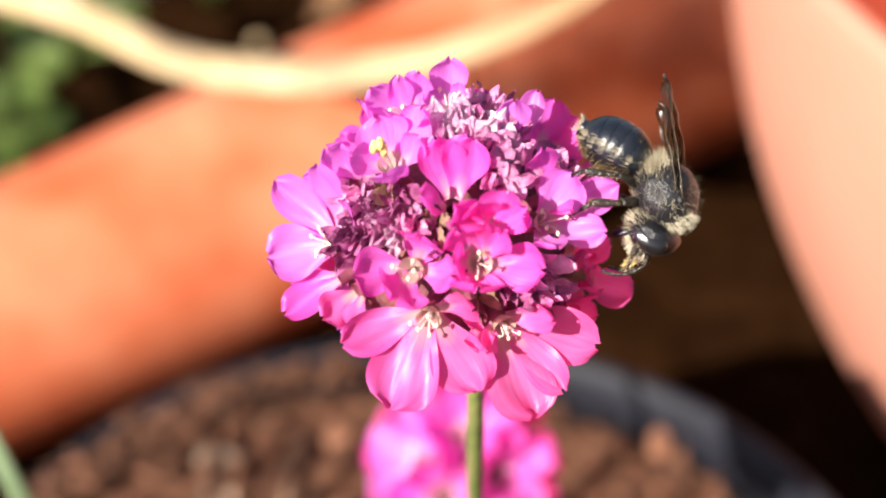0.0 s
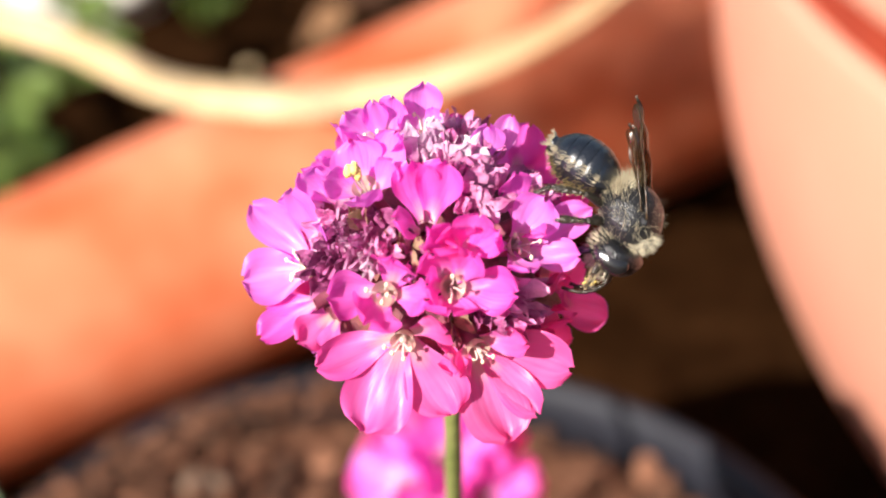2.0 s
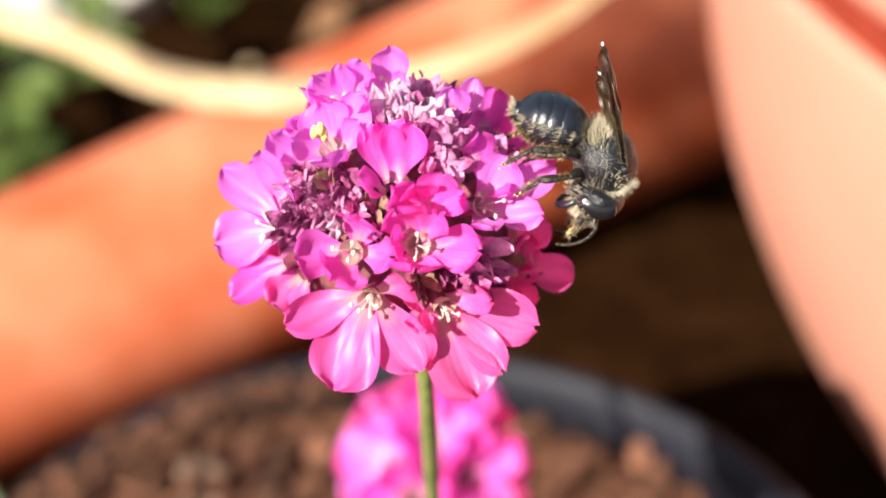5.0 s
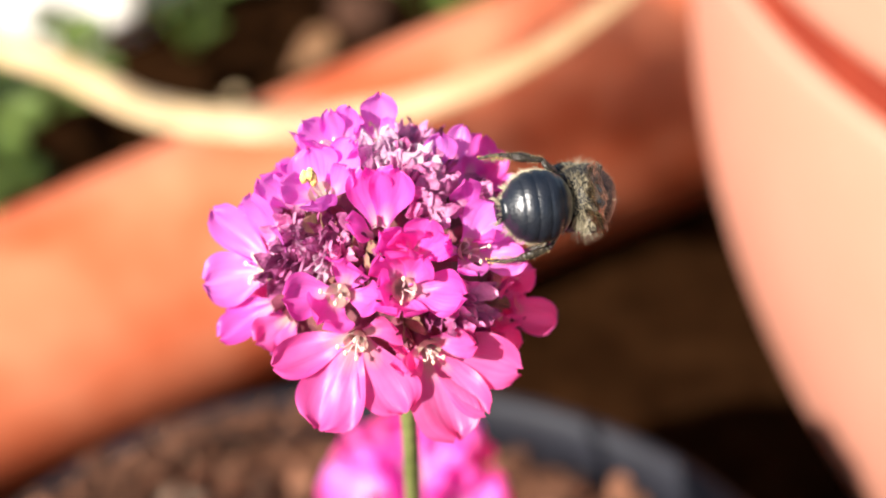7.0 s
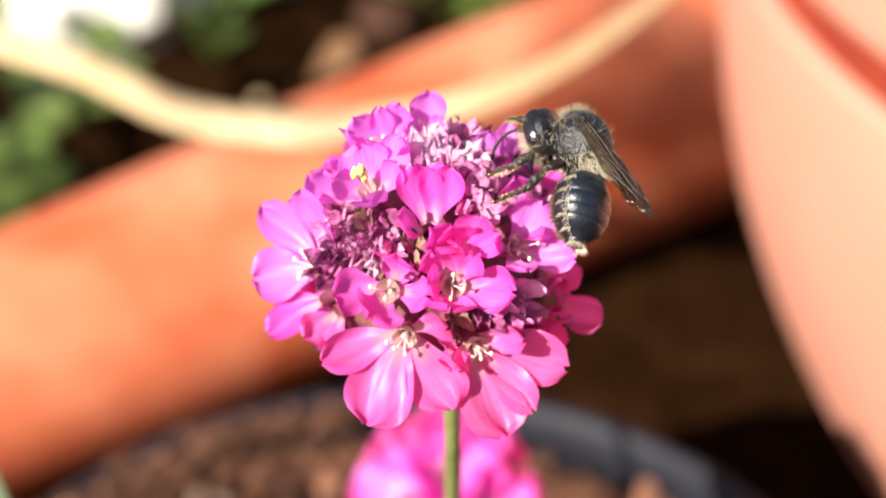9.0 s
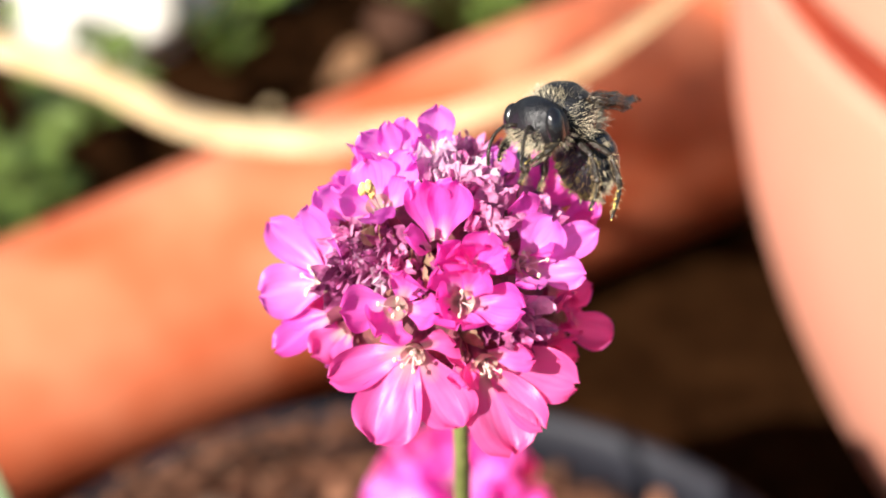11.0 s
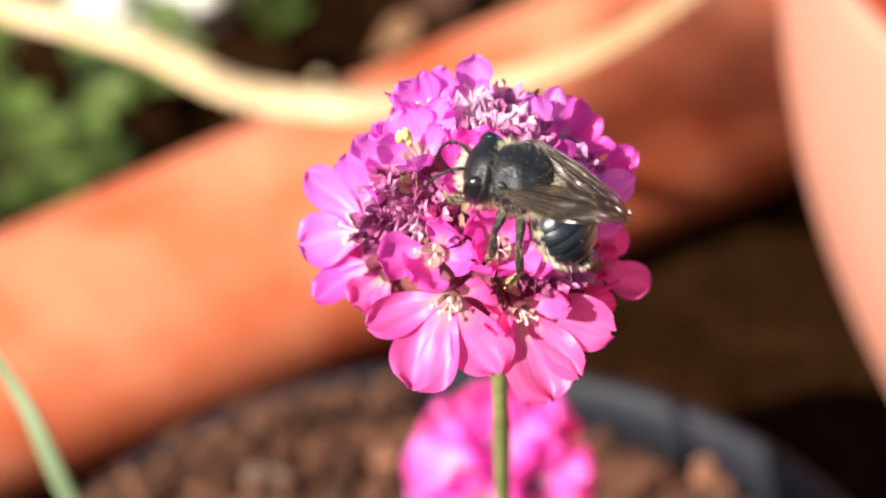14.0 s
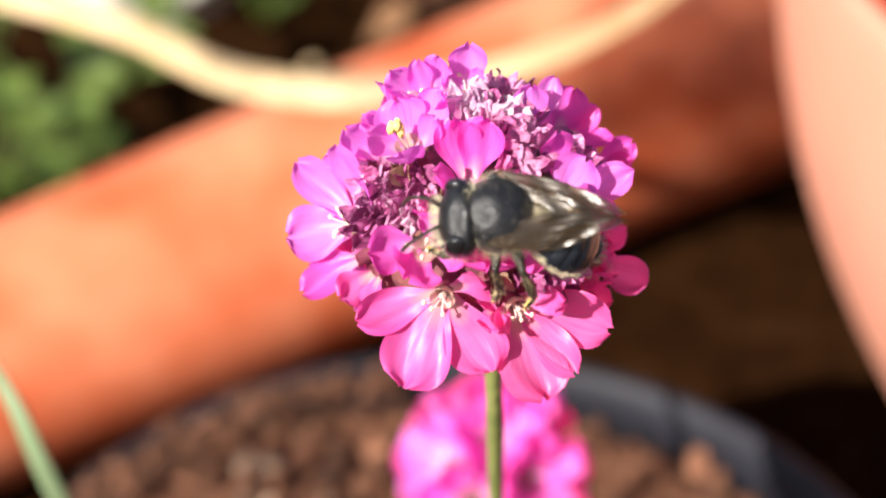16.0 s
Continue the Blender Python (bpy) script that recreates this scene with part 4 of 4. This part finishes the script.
    for k in range(420):
        s = rng.uniform(0.04, 0.99)
        a = rng.choice((-0.08, math.pi + 0.08)) + rng.uniform(-0.14, 0.14)
        r = rad(s)
        rim.append((Vector((-s * L, r * wide * math.cos(a), r * high * math.sin(a))), Vector((-0.9, math.cos(a) * 0.7, math.sin(a) * 0.3)), 0.26))
    hairs("side_fringe", rim, PALE_HAIR, abdomen, "pale hair along the abdomen sides", radius=0.014, seed=32)
    # wings folded back
    for s in (-1, 1):
        for name, length, width, place in (("forewing", 6.9, 1.5, pose(0.0005, s * 0.00160, 0.00085, -22, 13, s * 13)), ("hindwing", 4.9, 1.4, pose(0.0000, s * 0.00155, 0.00070, -20, 11, s * 10))):
            bm = bmesh.new()
            cols, n = 12, 32
            grid = []
            for i in range(n + 1):
                q = i / n
                lead = 0.15 + 0.28 * math.sin(math.pi * q) - 0.35 * q ** 4
                wd = width * (0.12 + 0.88 * math.sin(math.pi * (q * 0.86 + 0.03)) ** 0.7) * math.sqrt(max(0.0, 1 - q ** 14)) + 0.02
                row = []
                for j in range(cols + 1):
                    u = j / cols
                    y = s * (lead - wd * u + 0.25)
                    z = 0.10 * math.sin(q * 9 + u * 3) * q + 0.12 * math.sin(u * math.pi) + 0.09 * math.sin(q * 19 - u * 8) * q + 0.045 * math.sin(u * 15 + 2 * q)
                    row.append(bm.verts.new(mm(-q * length * (1 - 0.08 * u), y, z)))
                grid.append(row)
            for i in range(n):
                for j in range(cols):
                    bm.faces.new((grid[i][j], grid[i + 1][j], grid[i + 1][j + 1], grid[i][j + 1]))
            back = [[bm.verts.new(w.co - Vector((0, 0, 0.000012))) for w in row] for row in grid]
            for i in range(n):
                for j in range(cols):
                    bm.faces.new((back[i][j], back[i][j + 1], back[i + 1][j + 1], back[i + 1][j]))
            where = [[w.co.copy() for w in row] for row in grid]
            wing = part(name, bm, WING, bee, "smoky brown translucent wing")
            wing.matrix_basis = place
            for track in ([(i, 0) for i in range(0, 15)], [(i, 1) for i in range(0, 12)], [(i, 2) for i in range(0, 14)], [(i, 3) for i in range(1, 11)], [(i, 4) for i in range(1, 13)], [(i, 5) for i in range(2, 9)], [(7, 0), (8, 1), (9, 2), (9, 3), (9, 4)], [(10, 0), (11, 1), (12, 2), (12, 3)]):
                b2 = bmesh.new()
                tube(b2, [where[2 * i][2 * j] + Vector((0, 0, 0.00001)) for i, j in track], [0.000030 * (1 - 0.5 * k / len(track)) for k in range(len(track))], 6)
                part("wing_vein", b2, VEIN, wing)
    # legs: femur, tibia, tarsus
    for s in (-1, 1):
        for hip, knee, ankle, toe in (
                ((1.1, 0.8, -1.2), (1.7, 1.75, -1.9), (2.3, 1.5, -2.7), (2.9, 1.0, -3.5)),
                ((-0.2, 0.9, -1.35), (-0.5, 2.3, -2.0), (-1.1, 2.7, -3.4), (-0.9, 2.7, -4.9)),
                ((-1.0, 0.8, -1.2), (-1.9, 2.4, -1.6), (-2.8, 2.8, -3.1), (-2.7, 2.8, -5.0))):
            h, k, a, t = (mm(p[0], s * p[1], p[2]) for p in (hip, knee, ankle, toe))
            bm = bmesh.new()
            tube(bm, curve_points([h, (h + k) / 2 + mm(0, 0, 0.1), k], 4), [0.00020, 0.00024, 0.00027, 0.00029, 0.00029, 0.00027, 0.00024, 0.00020, 0.00017], 10, flat=0.8)
            leg = part("leg", bm, LEG, bee)
            bm = bmesh.new()
            tube(bm, curve_points([k, (k + a) / 2, a], 4), [0.00015, 0.00017, 0.00019, 0.00022, 0.00025, 0.00027, 0.00027, 0.00025, 0.00019], 10, flat=0.75)
            part("tibia", bm, LEG, leg)
            bm = bmesh.new()
            tube(bm, curve_points([a, (a + t) / 2 + mm(0, s * 0.1, 0.1), t], 4), [0.00015, 0.00013, 0.00014, 0.00011, 0.00012, 0.00010, 0.00011, 0.00008, 0.00006], 8)
            part("tarsus", bm, LEG, leg, "slender tarsus with claws")
            sp = []
            for q in range(190):
                u = rng.random()
                p = k.lerp(a, u) / MM if q % 2 else a.lerp(t, u * 0.8) / MM
                w = Vector((rng.gauss(0, 1), rng.gauss(0, 1), rng.gauss(0, 1))).normalized()
                sp.append((p + w * 0.14, w + (a - k).normalized() * 0.8, 0.26))
            hairs("leg_fuzz", sp, LEG_HAIR, leg, "golden-buff leg bristles", radius=0.013, seed=40)
            bm = bmesh.new()
            for q in range(9):
                p = a.lerp(t, rng.random())
                blob(bm, p + Vector((rng.uniform(-1, 1), rng.uniform(-1, 1), rng.uniform(-1, 1))) * 0.00016, mm(0.055, 0.055, 0.055), u=6, v=4)
            tagged(part("pollen_grains", bm, POLLEN, leg, "yellow pollen grains"), kind="stuff")
    return bee, abdomen, head


bee, bee_abdomen, bee_head = build_bee()


def motions():
    walk(bee, [
        (0, pose(0.01196, -0.00259, 0.11537, -47.0, 48.2, -55.1)),
        (1, pose(0.01204, -0.00227, 0.11581, -48.3, 48.8, -56.8)),
        (1.5, pose(0.01126, -0.00234, 0.11571, -49.1, 50.4, -57.8)),
        (2, pose(0.01151, -0.00249, 0.11550, -50.4, 50.9, -59.6)),
        (2.5, pose(0.01149, -0.00200, 0.11621, -49.1, 50.4, -57.8)),
        (3.5, pose(0.01155, -0.00215, 0.11599, -47.7, 49.8, -56.0)),
        (5.8, pose(0.01213, -0.00337, 0.11721, -8.9, 65.2, -3.6)),
        (6.5, pose(0.01163, -0.00340, 0.11717, 24.4, 62.7, 29.8)),
        (6.8, pose(0.01132, -0.00326, 0.11737, 46.9, 50.6, 48.4)),
        (7, pose(0.01171, -0.00317, 0.11749, 74.0, 23.3, 66.9)),
        (7.2, pose(0.01181, -0.00223, 0.11884, 72.0, -21.4, 80.7)),
        (7.5, pose(0.01154, -0.00225, 0.11881, 71.7, -23.4, 80.5)),
        (8, pose(0.01094, -0.00220, 0.11889, 67.4, -24.8, 87.5)),
        (8.5, pose(0.00950, -0.00162, 0.11970, 59.6, -19.6, 102.3)),
        (9, pose(0.00888, -0.00153, 0.11984, 56.0, -27.0, 105.7)),
        (9.2, pose(0.00874, -0.00117, 0.12036, 53.9, -25.4, 109.9)),
        (10.25, pose(0.00791, -0.00103, 0.12168, 26.8, -23.0, 179.4)),
        (11.3, pose(0.00706, -0.00120, 0.12258, 15.4, -36.6, -134.8)),
        (11.6, pose(0.00756, -0.00266, 0.12188, 11.3, -38.7, -128.1)),
        (11.8, pose(0.00935, -0.00215, 0.12157, -4.4, -24.8, -120.8)),
        (12, pose(0.00654, -0.00228, 0.12034, 7.9, -9.1, -143.4)),
        (12.2, pose(0.00455, -0.00234, 0.12129, 4.0, -22.0, -168.7)),
        (12.5, pose(0.00430, -0.00338, 0.12086, -1.5, -29.0, 169.2)),
        (12.8, pose(0.00390, -0.00568, 0.12002, -13.4, -26.3, 169.6)),
        (13, pose(0.00340, -0.00701, 0.12002, -21.5, -27.5, 167.0)),
        (14, pose(0.00291, -0.00802, 0.11912, -18.4, -28.1, 162.3)),
        (14.5, pose(0.00272, -0.00806, 0.11940, -18.0, -29.1, 161.3)),
        (15.5, pose(0.00316, -0.00816, 0.11927, -25.3, -29.2, 167.1)),
        (15.7, pose(0.00241, -0.00924, 0.11876, -31.5, -22.2, 175.1)),
        (16, pose(0.00215, -0.01073, 0.11821, -35.6, -11.6, -177.5)),
    ])
    walk(bee_abdomen, [
        (0, pose(-0.0019, 0, -0.00025, 0, -38, 0)),
        (1, pose(-0.0019, 0, -0.00025, 0, -38, 0)),
        (1.5, pose(-0.0019, 0, -0.00025, 0, -38, 0)),
        (2, pose(-0.0019, 0, -0.00025, 0, -38, 0)),
        (2.5, pose(-0.0019, 0, -0.00025, 0, -36, 0)),
        (3.5, pose(-0.0019, 0, -0.00025, 0, -35, 0)),
        (5.8, pose(-0.0019, 0, -0.00025, 0, -56, 0)),
        (6.5, pose(-0.0019, 0, -0.00025, 0, -57, 0)),
        (6.8, pose(-0.0019, 0, -0.00025, 0, -54, 0)),
        (7, pose(-0.0019, 0, -0.00025, 0, -52, 0)),
        (7.2, pose(-0.0019, 0, -0.00025, 0, -62, 0)),
        (7.5, pose(-0.0019, 0, -0.00025, 0, -64, 0)),
        (8, pose(-0.0019, 0, -0.00025, 0, -46, 0)),
        (8.5, pose(-0.0019, 0, -0.00025, 0, -36, 0)),
        (9, pose(-0.0019, 0, -0.00025, 0, -26, 0)),
        (9.2, pose(-0.0019, 0, -0.00025, 0, -30, 0)),
        (10.25, pose(-0.0019, 0, -0.00025, 0, -59, 0)),
        (11.3, pose(-0.0019, 0, -0.00025, 0, -60, 0)),
        (11.6, pose(-0.0019, 0, -0.00025, 0, -62, 0)),
        (11.8, pose(-0.0019, 0, -0.00025, 0, -52, 0)),
        (12, pose(-0.0019, 0, -0.00025, 0, -46, 0)),
        (12.2, pose(-0.0019, 0, -0.00025, 0, -52, 0)),
        (12.5, pose(-0.0019, 0, -0.00025, 0, -48, 0)),
        (12.8, pose(-0.0019, 0, -0.00025, 0, -44, 0)),
        (13, pose(-0.0019, 0, -0.00025, 0, -35, 0)),
        (14, pose(-0.0019, 0, -0.00025, 0, -36, 0)),
        (14.5, pose(-0.0019, 0, -0.00025, 0, -36, 0)),
        (15.5, pose(-0.0019, 0, -0.00025, 0, -34, 0)),
        (15.7, pose(-0.0019, 0, -0.00025, 0, -40, 0)),
        (16, pose(-0.0019, 0, -0.00025, 0, -28, 0)),
    ])
    walk(bee_head, [
        (0, pose(0.0013, 0.0000, -0.0006, 0, 54, 0)),
        (1, pose(0.0013, 0.0000, -0.0006, 0, 54, 0)),
        (1.5, pose(0.0013, 0.0000, -0.0006, 0, 54, 0)),
        (2, pose(0.0013, 0.0000, -0.0006, 0, 54, 0)),
        (2.5, pose(0.0013, 0.0000, -0.0006, 0, 54, 0)),
        (3.5, pose(0.0013, 0.0000, -0.0006, 0, 54, 0)),
        (5.8, pose(0.0011, 0.0000, -0.0004, 0, 42, 0)),
        (6.5, pose(0.0011, 0.0000, -0.0004, 0, 42, 0)),
        (6.8, pose(0.0012, 0.0000, -0.0005, 0, 46, 0)),
        (7, pose(0.0012, 0.0000, -0.0005, 0, 52, 0)),
        (7.2, pose(0.0013, 0.0000, -0.0007, 0, 70, 0)),
        (7.5, pose(0.0013, 0.0000, -0.0007, 0, 70, 0)),
        (8, pose(0.0013, 0.0000, -0.0009, 0, 84, 0)),
        (8.5, pose(0.0013, 0.0000, -0.0008, 0, 76, 0)),
        (9, pose(0.0013, 0.0000, -0.0008, 0, 78, 0)),
        (9.2, pose(0.0013, 0.0000, -0.0008, 0, 75, 0)),
        (10.25, pose(0.0011, 0.0000, -0.0003, 0, 34, 0)),
        (11.3, pose(0.0011, 0.0000, -0.0004, 0, 40, 0)),
        (11.6, pose(0.0011, 0.0000, -0.0004, 0, 42, 0)),
        (11.8, pose(0.0009, 0.0000, -0.0001, 0, 14, 0)),
        (12, pose(0.0009, 0.0000, -0.0001, 0, 18, 0)),
        (12.2, pose(0.0011, 0.0000, -0.0003, 0, 32, 4)),
        (12.5, pose(0.0012, 0.0001, -0.0005, 0, 46, 8)),
        (12.8, pose(0.0011, 0.0002, -0.0003, 0, 32, 12)),
        (13, pose(0.0009, 0.0001, -0.0001, 0, 20, 12)),
        (14, pose(0.0009, 0.0001, -0.0001, 0, 20, 12)),
        (14.5, pose(0.0009, 0.0001, -0.0001, 0, 20, 12)),
        (15.5, pose(0.0009, 0.0001, -0.0001, 0, 20, 10)),
        (15.7, pose(0.0009, 0.0004, -0.0001, 0, 14, 16)),
        (16, pose(0.0009, 0.0002, -0.0001, 0, 12, 7)),
    ])


motions()
